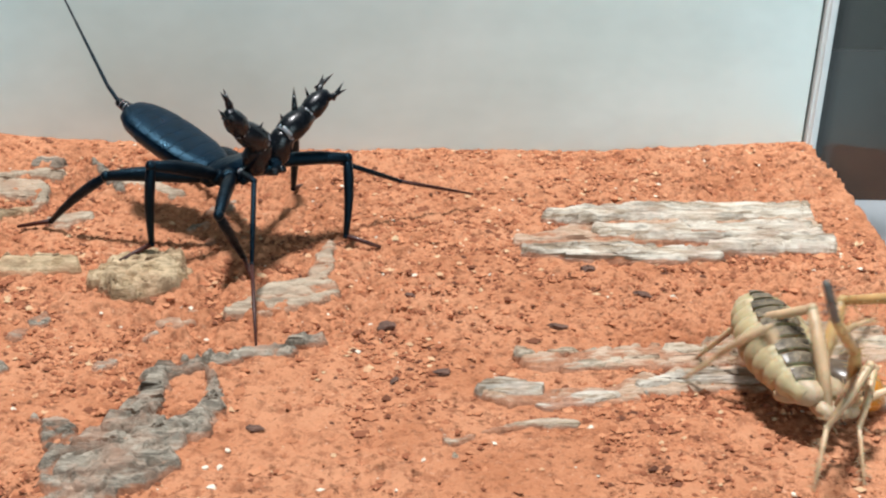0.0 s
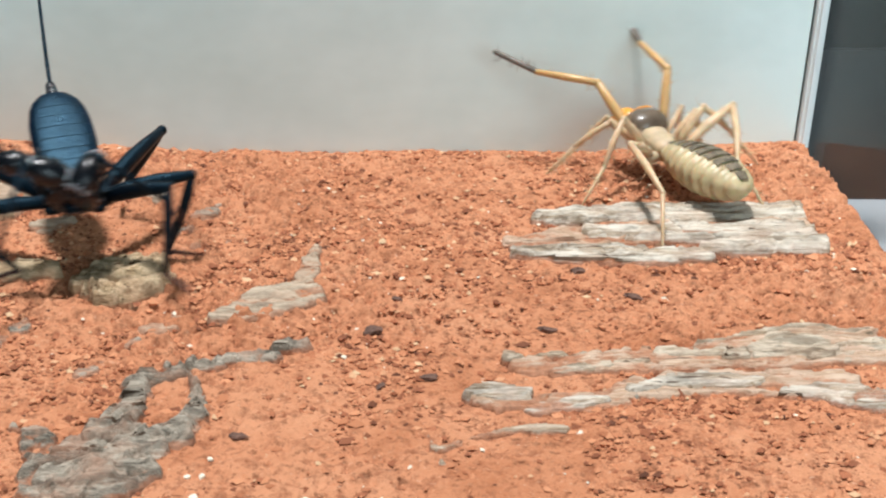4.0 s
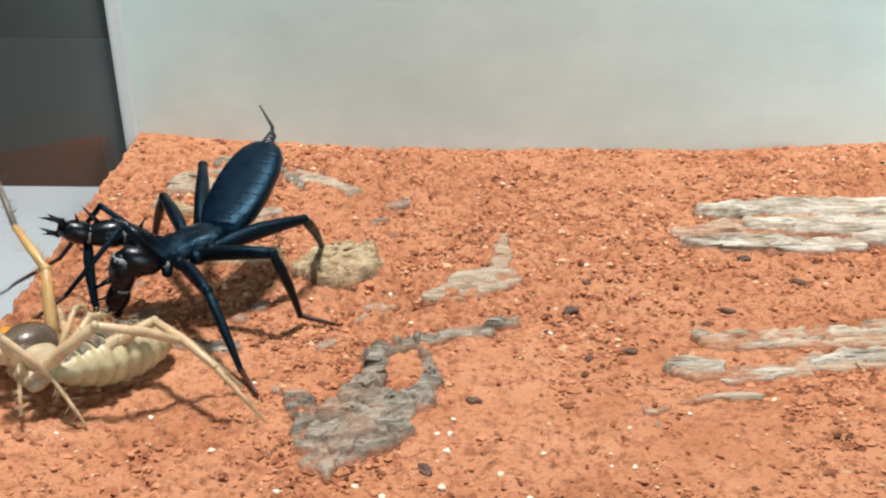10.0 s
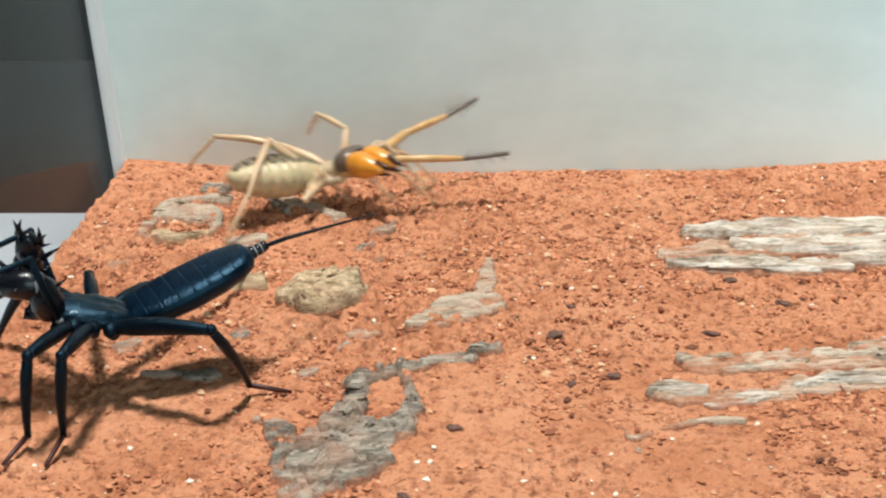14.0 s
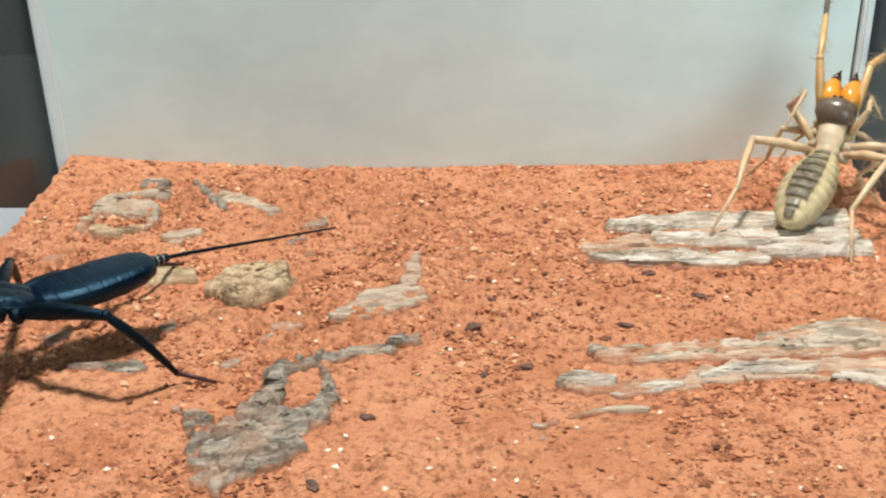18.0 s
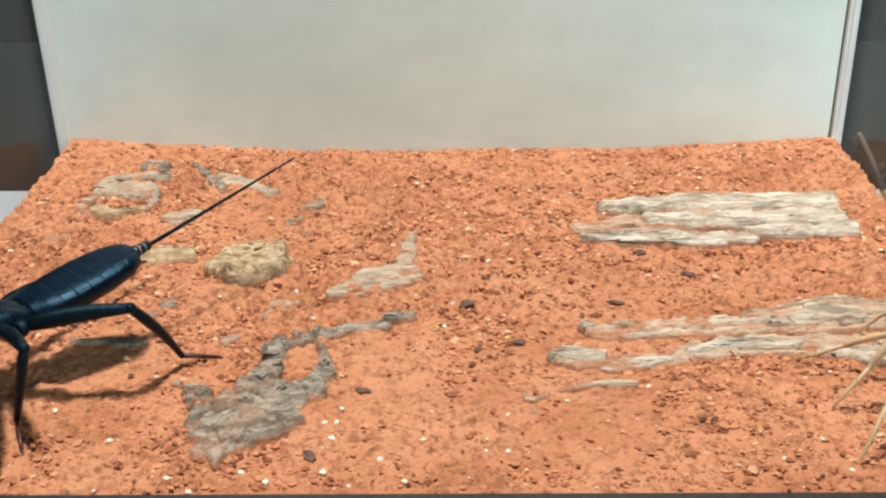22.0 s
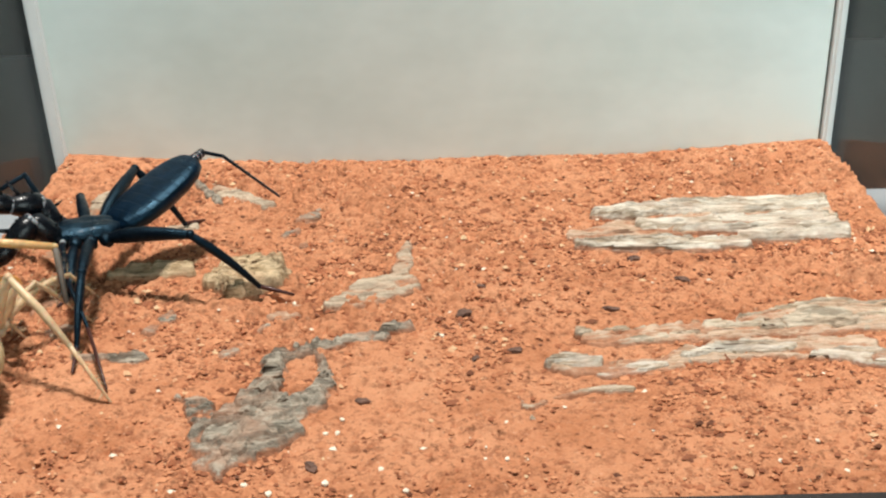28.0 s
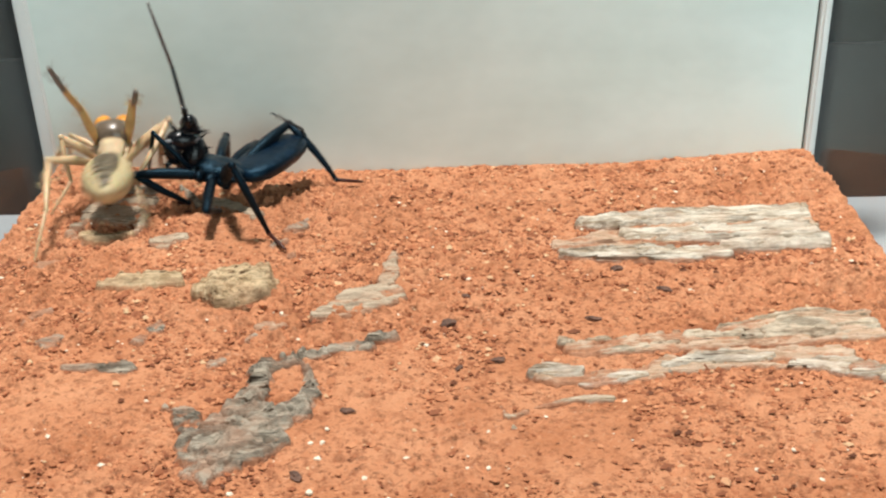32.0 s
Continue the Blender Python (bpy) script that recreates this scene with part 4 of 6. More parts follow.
# ---- camel spider ----
def make_camel_spider():
    thing = tagged(new("camel_spider"), "tan camel spider with orange jaws and a banded abdomen", "camel spider")
    rig = Rig(thing)
    part("thorax", loft([(-0.0012, 0, 0.0022, 0.0016, 0.0018), (0.0008, 0.0002, 0.0028, 0.0019, 0.0022), (0.0022, 0.0001, 0.0025, 0.0017, 0.0022), (0.0036, 0.0003, 0.0032, 0.0021, 0.0026), (0.0052, 0.0002, 0.0029, 0.0019, 0.0025), (0.0070, 0.0004, 0.0032, 0.0020, 0.0026), (0.0088, 0.0002, 0.0022, 0.0015, 0.0022)], 16), PALE, thing, "pale segmented thorax")
    bm = loft([(0.0064, 0.0014, 0.0018, 0.0010, 0.0014), (0.0074, 0.0016, 0.0038, 0.0020, 0.0024), (0.0096, 0.0018, 0.0047, 0.0027, 0.0030), (0.0118, 0.0018, 0.0046, 0.0026, 0.0028), (0.0132, 0.0016, 0.0030, 0.0016, 0.0018), (0.0138, 0.0014, 0.0014, 0.0008, 0.0010)], 18)
    bmesh.ops.scale(bm, vec=(0.92, 0.98, 1.06), space=Matrix.Translation((-0.0108, 0, -0.0014)), verts=bm.verts)
    part("head_shield", bm, BROWN_HEAD, thing, "domed grey-brown head shield")
    for y in (-0.0007, 0.0007):
        bm = bmesh.new()
        bmesh.ops.create_icosphere(bm, subdivisions=2, radius=0.00048, matrix=Matrix.Translation((0.0128, y, 0.0034)))
        part("eye", bm, BLACK_GLOSS, thing)
    for s in (1, -1):
        bm = loft([(0.0112, 0.0012, 0.0012, 0.0014, 0.0016), (0.0126, 0.0014, 0.0026, 0.0028, 0.0028), (0.0148, 0.0012, 0.0030, 0.0032, 0.0032), (0.0172, 0.0006, 0.0025, 0.0026, 0.0026), (0.0192, -0.0002, 0.0014, 0.0015, 0.0014), (0.0204, -0.0008, 0.0008, 0.0008, 0.0007)], 16)
        bmesh.ops.scale(bm, vec=(1, 0.86, 0.96), verts=bm.verts)
        bmesh.ops.translate(bm, verts=bm.verts, vec=(0, s * 0.0023, -0.0006))
        ch = part("chelicera", bm, ORANGE, thing, "bulbous glossy orange jaw")
        bm = spike(bmesh.new(), (0.0188, s * 0.0022, 0.0004), (0.0232, s * 0.0016, -0.0022), 0.0009, 8)
        part("fang", bm, FANG, ch, "dark upper fang")
        bm = spike(bmesh.new(), (0.0180, s * 0.0020, -0.0016), (0.0222, s * 0.0015, -0.0030), 0.0008, 8)
        part("fang", bm, FANG, ch, "dark lower fang")
    for s in (1, -1):
        for x in (0.0010, 0.0034, 0.0058, 0.0080):
            ob = part("coxa", limb(0.0030, (0.0010, 0.0012, 0.0010)), PALE, thing)
            ob.matrix_basis = pose(x, s * 0.0014, -0.0012, 0, 10, s * (90 + (0.0045 - x) * 3600))
    # abdomen: swollen rings, dark bars on top
    rings, segs = [(0.0010, 0, 0.0016, 0.0013, 0.0014)], 9
    edge = [0.0026, 0.0037, 0.0046, 0.0052, 0.0055, 0.0055, 0.0052, 0.0046, 0.0037, 0.0019]
    for k in range(segs):
        x0, x1 = -0.0004 - 0.0026 * k, -0.0004 - 0.0026 * (k + 1)
        w0, w1 = edge[k], edge[k + 1]
        m = (w0 + w1) / 2 * 1.07
        rings += [(x0, 0, w0 * 0.87, w0 * 0.62, w0 * 0.70), ((x0 * 3 + x1) / 4, 0, (3 * w0 + w1) / 4 * 1.05, w0 * 0.74, w0 * 0.86), ((x0 + x1) / 2, 0, m, m * 0.74, m * 0.86), ((x0 + x1 * 3) / 4, 0, (w0 + 3 * w1) / 4 * 1.05, w1 * 0.74, w1 * 0.86)]
    rings.append((-0.0242, 0, 0.0010, 0.0008, 0.0008))
    ab = part("abdomen", loft(rings, 20), CREAM, thing, "cream abdomen with dark grey bars")
    tagged(part("bristles", bristles(bmesh.new(), -0.022, 0.0040, 90, 0.0016, 3), TAN_LEG, ab), kind="stuff")
    for k in range(segs):
        x0, x1 = -0.0004 - 0.0026 * (k + 0.12), -0.0004 - 0.0026 * (k + 0.80)
        w0, w1 = edge[k] * 1.05, (edge[k] + 3 * edge[k + 1]) / 4 * 1.06
        part("dorsal_plate", plate_bm(x0, x1, w0, w1, w0 * 0.735, w1 * 0.735, 0.0001, 0.0001, 30 if k < 7 else 20, 0.00009, 8), GREY_BAR, ab)
    rig.pieces["abdomen"], rig.ab_len, rig.tail = ab, 0.0245, []

    def hairy(seed):
        def extra(bm, n, length, rr):
            if n < 2:
                bmesh.ops.create_icosphere(bm, subdivisions=2, radius=rr[-1] * 1.12, matrix=Matrix.Translation((length, 0, 0)))
            return bristles(bmesh.new(), length, rr[1], 26, 0.0018, seed + n)
        return extra

    for side, s in (("L", 1), ("R", -1)):
        limb_chain(rig, side + "P", (0.0092, s * 0.0034, -0.0006), ("palp_femur", "palp_tibia", "palp_tarsus"), (0.0135, 0.0135, 0.0105), ((0.0008, 0.0011, 0.0008), (0.0007, 0.0008, 0.0006), (0.0006, 0.0006, 0.0005)), (AMBER_LEG, AMBER_LEG, PALP_TIP), "long amber feeler arm", (0.036, s * 0.012, 0.016), kind="palp", extra=hairy(11))
        for n, hip, lens, r, rest in (("1", (0.0078, s * 0.0032, -0.0014), (0.0085, 0.0085, 0.0085), 0.5, (0.022, s * 0.016, 0)), ("2", (0.0058, s * 0.0036, -0.0014), (0.0085, 0.0090, 0.0080), 0.66, (0.014, s * 0.020, 0)), ("3", (0.0034, s * 0.0036, -0.0014), (0.0100, 0.0105, 0.0090), 0.74, (-0.002, s * 0.022, 0)), ("4", (0.0012, s * 0.0034, -0.0012), (0.0145, 0.0160, 0.0120), 0.84, (-0.022, s * 0.024, 0))):
            limb_chain(rig, side + n, hip, ("femur", "tibia", "tarsus"), lens, ((0.0009 * r, 0.0013 * r, 0.0009 * r), (0.0008 * r, 0.0009 * r, 0.0006 * r), (0.00055 * r, 0.00045 * r, 0.0003 * r)), (TAN_LEG,) * 3, "hairy tan walking leg", rest, 48, extra=hairy(31 + int(n)))
    grown(rig, 1.22)
    return rig


# ---- posing ----
def aim(a, b, up):
    """The pose of a segment at a whose x points to b and whose z leans to up."""
    x = (b - a).normalized()
    y = up.cross(x)
    y = y.normalized() if y.length > 1e-5 else x.orthogonal().normalized()
    m = Matrix((x, y, x.cross(y))).transposed().to_4x4()
    m.translation = a
    return m


def along(a, b, side):
    """The pose of a limb segment at a whose x points to b and whose y leans to side."""
    x = (b - a).normalized()
    y = side - x * side.dot(x)
    y = y.normalized() if y.length > 1e-5 else x.orthogonal().normalized()
    m = Matrix((x, y, x.cross(y))).transposed().to_4x4()
    m.translation = a
    return m


def bent(a, b, p, q, up):
    """The joint between links p and q that lead from a to b (or towards it), bent towards up; and the end reached."""
    d = b - a
    far = min(max(d.length, abs(p - q) + 0.0006), (p + q) * 0.998)
    d = d.normalized() if d.length > 1e-7 else Vector((1, 0, 0))
    end = a + d * far
    k = (p * p - q * q + far * far) / (2 * far)
    side = up - d * up.dot(d)
    side = side.normalized() if side.length > 1e-5 else d.orthogonal().normalized()
    return a + d * k + side * math.sqrt(max(p * p - k * k, 0.0)), end


def limb_poses(limb_, tip, body, back):
    """World joints of a limb of three segments whose tip is to reach a world point."""
    hip = body @ limb_["hip"]
    p, q, r = limb_["lengths"]
    up = Vector((0, 0, 1))
    out = (body.to_3x3() @ Vector((0.25 * (limb_["hip"].x - 0.006) / 0.006, math.copysign(1, limb_["hip"].y), 0))).normalized()
    if limb_["kind"] == "leg":
        flat = Vector((hip.x - tip.x, hip.y - tip.y, 0))
        flat = flat.normalized() if flat.length > 1e-6 else Vector((1, 0, 0))
        a = radians(limb_["angle"])
        ankle = tip + r * (flat * math.cos(a) + up * math.sin(a))
        if (ankle - hip).length > (p + q) * 0.995:
            lift = (tip - hip).normalized() * -1
            ankle = tip + r * (lift * 0.8 + up * 0.2).normalized()
        knee, ankle = bent(hip, ankle, p, q, limb_["bow"][0] * up + limb_["bow"][1] * out + limb_["bow"][2] * back)
        end = ankle + (tip - ankle).normalized() * r
    else:
        bow = up * (0.9 if limb_["kind"] == "palp" else 0.5) + 0.5 * (hip - body.translation).normalized()
        d = tip - hip
        reach = min(d.length - limb_["claw"], (p + q + r) * 0.985)
        tip = hip + d.normalized() * reach
        mid = hip + d.normalized() * reach * ((p + q) / (p + q + r)) + bow * (p + q + r - reach) * 0.30
        knee, ankle = bent(hip, mid, p, q, bow)
        end = ankle + (tip - ankle).normalized() * r
    return hip, knee, ankle, end


def turned(yaw, elev):
    return Vector((math.cos(yaw) * math.cos(elev), math.sin(yaw) * math.cos(elev), math.sin(elev)))


def key(rig, t, waist, heading, tail, tip=None, **limbs):
    """One moment: the waist; yaw and rise of the front, and of the abdomen, in degrees; the tail's tip; limb tips. All in the world."""
    rig.keys.append((t, waist, heading, tail, tip, limbs))


def smooth_track(times, values, at):
    """Monotone cubic interpolation, column by column."""
    times, values = np.array(times, float), np.array(values, float)
    h = np.diff(times)[:, None]
    d = np.diff(values, axis=0) / h
    slope = np.zeros_like(values)
    same = d[:-1] * d[1:] > 0
    w1, w2 = 2 * h[1:] + h[:-1], h[1:] + 2 * h[:-1]
    with np.errstate(divide="ignore", invalid="ignore"):
        mean = (w1 + w2) / (w1 / d[:-1] + w2 / d[1:])
    slope[1:-1] = np.where(same, mean, 0)
    k = np.clip(np.searchsorted(times, at, side="right") - 1, 0, len(times) - 2)
    hh = h[k]
    u = ((at - times[k])[:, None]) / hh
    return (2 * u**3 - 3 * u**2 + 1) * values[k] + (u**3 - 2 * u**2 + u) * hh * slope[k] + (3 * u**2 - 2 * u**3) * values[k + 1] + (u**3 - u**2) * hh * slope[k + 1]


def act(rig, step):
    """Keys the thing and its pieces from the rig's moments, sampled at even steps."""
    keys = sorted(rig.keys, key=lambda k: k[0])
    times = [k[0] for k in keys]
    names = list(rig.limbs)
    rows, feet = [], {n: [] for n in names}
    for t, waist, heading, tail, tip, limbs in keys:
        angles = [radians(heading[0]), radians(heading[1]), radians(tail[0]), radians(tail[1])]
        if rows:
            for n in (0, 2):
                angles[n] += 2 * math.pi * round((rows[-1][3 + n] - angles[n]) / (2 * math.pi))
        base = Vector(waist)
        back = base + turned(angles[2], angles[3]) * rig.ab_len
        tip = Vector(tip) if tip else back + turned(angles[2], angles[3] + 0.3) * 0.045
        rows.append([*waist, *angles, *tip])
        flat = Matrix.Translation(base) @ Matrix.Rotation(angles[0], 4, "Z")
        full = flat @ Matrix.Rotation(-angles[1], 4, "Y")
        for n in names:
            if n in limbs:
                feet[n].append(tuple(limbs[n]))
            else:
                r = rig.limbs[n]["rest"]
                if rig.limbs[n]["kind"] == "leg":
                    wag = 0.0035 * math.sin(7.3 * t + 2.1 * int(n[1]) + (1.6 if n[0] == "L" else 0))
                    p = flat @ Vector((r.x + wag, r.y, 0))
                    feet[n].append((p.x, p.y, max(ground_at(p.x, p.y), base.z - 0.016) + 0.0004))
                else:
                    feet[n].append(tuple(full @ r))
    at = np.arange(0, 32.0001, step)
    track = smooth_track(times, rows, at)
    paths = {n: smooth_track(times, feet[n], at) for n in names}
    poses = {ob: [] for n in names for ob in rig.limbs[n]["obs"]}
    poses[rig.thing], poses[rig.pieces["abdomen"]] = [], []
    for ob in rig.tail:
        poses[ob] = []
    for i, t in enumerate(at):
        x, y, z, yaw, rise, ayaw, arise, tx, ty, tz = track[i]
        body = aim(Vector((x, y, z)), Vector((x, y, z)) + turned(yaw, rise), Vector((0, 0, 1)))
        inv = body.inverted()
        poses[rig.thing].append((t, body))
        rear = turned(ayaw, arise)
        flat = (rear.x * rear.x + rear.y * rear.y) ** 2
        level = Vector((0, 0, 1)).cross(-rear).normalized()
        ab = along(body.translation, body.translation - rear, level * flat + body.to_3x3() @ Vector((0, 1, 0)) * (1 - flat))
        poses[rig.pieces["abdomen"]].append((t, inv @ ab))
        if rig.tail:
            base, goal, n = body.translation + rear * rig.ab_len, Vector((tx, ty, tz)), len(rig.tail)
            way = rear
            for k, ob in enumerate(rig.tail):
                if (goal - base).length > 1.6 * rig.tail_len:
                    way = (rear.lerp((goal - base).normalized(), min(1.0, 0.8 + 0.3 * k))).normalized()
                poses[ob].append((t, inv @ aim(base, base + way, Vector((0, 0.3, 1)))))
                base = base + way * rig.tail_len
        for n in names:
            lim = rig.limbs[n]
            tip = Vector(paths[n][i])
            if lim["kind"] == "leg" and 0 < i < len(at) - 1:
                pace = float(np.hypot(*(paths[n][i + 1] - paths[n][i - 1])[:2])) / (2 * step)
                tip.z += min(0.004, pace * 0.04) * (0.5 + 0.5 * math.sin(22 * t + 2.6 * int(n[1]) + (3.1 if n[0] == "L" else 0)))
            joints = limb_poses(lim, tip, body, rear)
            out = joints[3] - body.translation
            ahead = body.to_3x3() @ Vector((1, 0, 0))
            side = Vector((0, 0, 1)).cross(Vector((out.x, out.y, 0)) + ahead * (0.02 if lim["kind"] == "palp" else 0.002)).normalized()
            for ob, a, b in zip(lim["obs"], joints[:-1], joints[1:]):
                poses[ob].append((t, inv @ along(a, b, side)))
    for ob, seq in poses.items():
        walk(ob, seq)


WHIP, CAMEL = make_whip_scorpion(), make_camel_spider()


def motions():
    w, c = WHIP, CAMEL
    key(w, 0, (-0.0375, -0.0711, 0.016), (-39.1, 17.2), (145.5, 18.9), (-0.0816, -0.0175, 0.0418), R4=(-0.0845, -0.0686, 0.0006), R3=(-0.0563, -0.0958, 0.004), R2=(-0.0277, -0.0967, 0.0006), L2=(-0.0008, -0.0782, 0.0006), R1=(-0.0244, -0.1247, 0.001), L1=(0.0275, -0.048, 0.001), RP=(-0.0317, -0.0931, 0.0371), LP=(-0.0127, -0.0707, 0.035), L3=(-0.0206, -0.0392, 0.0006), L4=(-0.0638, -0.0149, 0.0006))
    key(w, 1, (-0.0375, -0.071, 0.016), (-39.1, 17.2), (145.5, 18.9), (-0.0815, -0.0173, 0.0418), R4=(-0.0845, -0.0686, 0.0006), R3=(-0.0563, -0.0958, 0.004), R2=(-0.0277, -0.0967, 0.0006), L2=(-0.0008, -0.0782, 0.0006), R1=(-0.0244, -0.1247, 0.001), L1=(0.0275, -0.048, 0.001), RP=(-0.0316, -0.0929, 0.0371), LP=(-0.0126, -0.0706, 0.035), L3=(-0.0206, -0.0392, 0.0006), L4=(-0.0638, -0.0149, 0.0006))
    key(w, 2, (-0.0374, -0.071, 0.016), (-39.1, 17.2), (145.5, 18.9), (-0.0814, -0.0173, 0.0418), R4=(-0.0845, -0.0686, 0.0006), R3=(-0.0563, -0.0958, 0.004), R2=(-0.0277, -0.0967, 0.0006), L2=(-0.0008, -0.0782, 0.0006), R1=(-0.0244, -0.1247, 0.001), L1=(0.0275, -0.048, 0.001), RP=(-0.0315, -0.0929, 0.0371), LP=(-0.0125, -0.0706, 0.035), L3=(-0.0206, -0.0392, 0.0006), L4=(-0.0638, -0.0149, 0.0006))
    key(w, 3, (-0.0374, -0.0711, 0.016), (-39.1, 17.2), (145.5, 18.9), (-0.0814, -0.0175, 0.0418), R4=(-0.0845, -0.0686, 0.0006), R3=(-0.0563, -0.0958, 0.004), R2=(-0.0277, -0.0967, 0.0006), L2=(-0.0008, -0.0782, 0.0006), R1=(-0.0244, -0.1247, 0.001), L1=(0.0275, -0.048, 0.001), RP=(-0.0315, -0.0931, 0.0371), LP=(-0.0126, -0.0708, 0.035), L3=(-0.0206, -0.0392, 0.0006), L4=(-0.0638, -0.0149, 0.0006))
    key(w, 3.5, (-0.0375, -0.071, 0.016), (-39.1, 17.2), (145.5, 18.9), (-0.0814, -0.0175, 0.0418), R4=(-0.0845, -0.0686, 0.0006), R3=(-0.0563, -0.0958, 0.004), R2=(-0.0277, -0.0967, 0.0006), L2=(-0.0008, -0.0782, 0.0006), R1=(-0.0244, -0.1247, 0.001), L1=(0.0275, -0.048, 0.001), RP=(-0.0316, -0.093, 0.0371), LP=(-0.0126, -0.0707, 0.035), L3=(-0.0206, -0.0392, 0.0006), L4=(-0.0638, -0.0149, 0.0006))
    key(w, 4.5, (-0.0887, -0.095, 0.016), (-120.0, 0.0), (75.0, 40.0))
    key(w, 5.5, (-0.0666, -0.0982, 0.015), (-107.8, -22.0), (72.7, 20.3), (-0.0389, -0.0301, 0.0393), L4=(-0.0419, -0.053, 0.0006), L3=(-0.0478, -0.1143, 0.0006))
    key(w, 6, (-0.0727, -0.1021, 0.015), (-107.2, -14.4), (70.6, 17.1), (-0.0366, -0.036, 0.0091), L4=(-0.0498, -0.0621, 0.0006), L3=(-0.0465, -0.1098, 0.0006), L2=(-0.0695, -0.1247, 0.0006))
    key(w, 6.5, (-0.0784, -0.097, 0.015), (-108.0, -14.7), (89.2, 14.5), (-0.0579, -0.0256, 0.0062), L4=(-0.0531, -0.0658, 0.0006), L3=(-0.0538, -0.1224, 0.0006))
    key(w, 7, (-0.0822, -0.1008, 0.015), (-108.3, -19.0), (86.4, 15.4), (-0.078, -0.0252, 0.0056), L4=(-0.0542, -0.0679, 0.0006), L3=(-0.0575, -0.1242, 0.0006), L1=(-0.0321, -0.1676, 0.001))
    key(w, 7.5, (-0.0821, -0.0993, 0.015), (-110.2, -22.4), (88.5, 14.3), L4=(-0.0548, -0.0664, 0.0006), L3=(-0.0531, -0.1269, 0.0006))
    key(w, 8, (-0.0799, -0.1048, 0.015), (-110.2, -19.2), (91.2, 14.8), (-0.1001, -0.0325, 0.0083), L4=(-0.0517, -0.0809, 0.0006), L3=(-0.0509, -0.1278, 0.0006))
    key(w, 8.5, (-0.0784, -0.1232, 0.018), (-108.8, 3.4), (81.6, 26.2), L4=(-0.0578, -0.0743, 0.0006), L3=(-0.0515, -0.125, 0.0006), L2=(-0.0735, -0.1523, 0.0006))
    key(w, 9, (-0.0764, -0.1167, 0.018), (-119.9, -2.2), (81.9, 19.2), (-0.0829, -0.0435, 0.0161), L4=(-0.0458, -0.0742, 0.002), L3=(-0.0498, -0.1273, 0.0006), L2=(-0.0639, -0.1598, 0.0006), R4=(-0.0893, -0.0372, 0.0006), R2=(-0.1015, -0.1223, 0.0006), R3=(-0.0998, -0.1205, 0.0006), R1=(-0.1246, -0.1343, 0.03), RP=(-0.1029, -0.1323, 0.0239), LP=(-0.0879, -0.1383, 0.0168))
    key(w, 9.5, (-0.0769, -0.1196, 0.018), (-132.9, -9.2), (78.4, 21.7), (-0.0777, -0.0467, 0.0161), L4=(-0.0506, -0.0902, 0.003), L3=(-0.0485, -0.1305, 0.0006), L2=(-0.0634, -0.1606, 0.0006), R4=(-0.0877, -0.0371, 0.0006), R3=(-0.0981, -0.1091, 0.0006), R2=(-0.1028, -0.1349, 0.0006), RP=(-0.1137, -0.1168, 0.02), LP=(-0.0864, -0.1435, 0.014))
    key(w, 10, (-0.076, -0.1178, 0.018), (-160.2, -16.6), (71.9, 24.1), (-0.0749, -0.0462, 0.0235), L4=(-0.051, -0.0869, 0.002), L3=(-0.0499, -0.1274, 0.0006), L2=(-0.0635, -0.159, 0.0006), R4=(-0.0883, -0.0828, 0.0006), R3=(-0.0999, -0.0796, 0.0006), R2=(-0.1062, -0.1357, 0.0006), R1=(-0.1221, -0.1105, 0.003), RP=(-0.1105, -0.1236, 0.0216), LP=(-0.0999, -0.1276, 0.0024))
    key(w, 10.5, (-0.0743, -0.12, 0.018), (-160.9, -13.8), (70.3, 27.6), (-0.0694, -0.049, 0.0256), L4=(-0.0483, -0.0788, 0.002), L3=(-0.0477, -0.1283, 0.0006), L2=(-0.0616, -0.1614, 0.0006), R4=(-0.0841, -0.0322, 0.0006), R3=(-0.1012, -0.0797, 0.0006), R2=(-0.1025, -0.1394, 0.0006), R1=(-0.1288, -0.083, 0.018), RP=(-0.1119, -0.125, 0.018), LP=(-0.0968, -0.145, 0.01))
    key(w, 11, (-0.0747, -0.1239, 0.018), (-162.1, -10.0), (70.3, 28.5), (-0.0652, -0.0531, 0.0293), L4=(-0.0494, -0.0847, 0.002), L3=(-0.0494, -0.1281, 0.0006), L2=(-0.0632, -0.1603, 0.0006), R4=(-0.0899, -0.0779, 0.0006), R3=(-0.1038, -0.085, 0.0006), R2=(-0.0967, -0.1515, 0.0006), R1=(-0.1112, -0.1253, 0.0348), L1=(-0.1059, -0.1668, 0.003), RP=(-0.1106, -0.1293, 0.0181), LP=(-0.1011, -0.1333, 0.0086))
    key(w, 11.5, (-0.0749, -0.1317, 0.018), (-162.8, -7.2), (59.5, 25.9), (-0.0588, -0.0623, 0.0269), L4=(-0.0429, -0.1055, 0.0006), L3=(-0.0654, -0.1665, 0.0006), L2=(-0.078, -0.1686, 0.0006), R4=(-0.0817, -0.0494, 0.0006), R3=(-0.1037, -0.093, 0.0006), R2=(-0.0987, -0.1486, 0.0006), RP=(-0.1077, -0.1374, 0.018), LP=(-0.1067, -0.1451, 0.009))
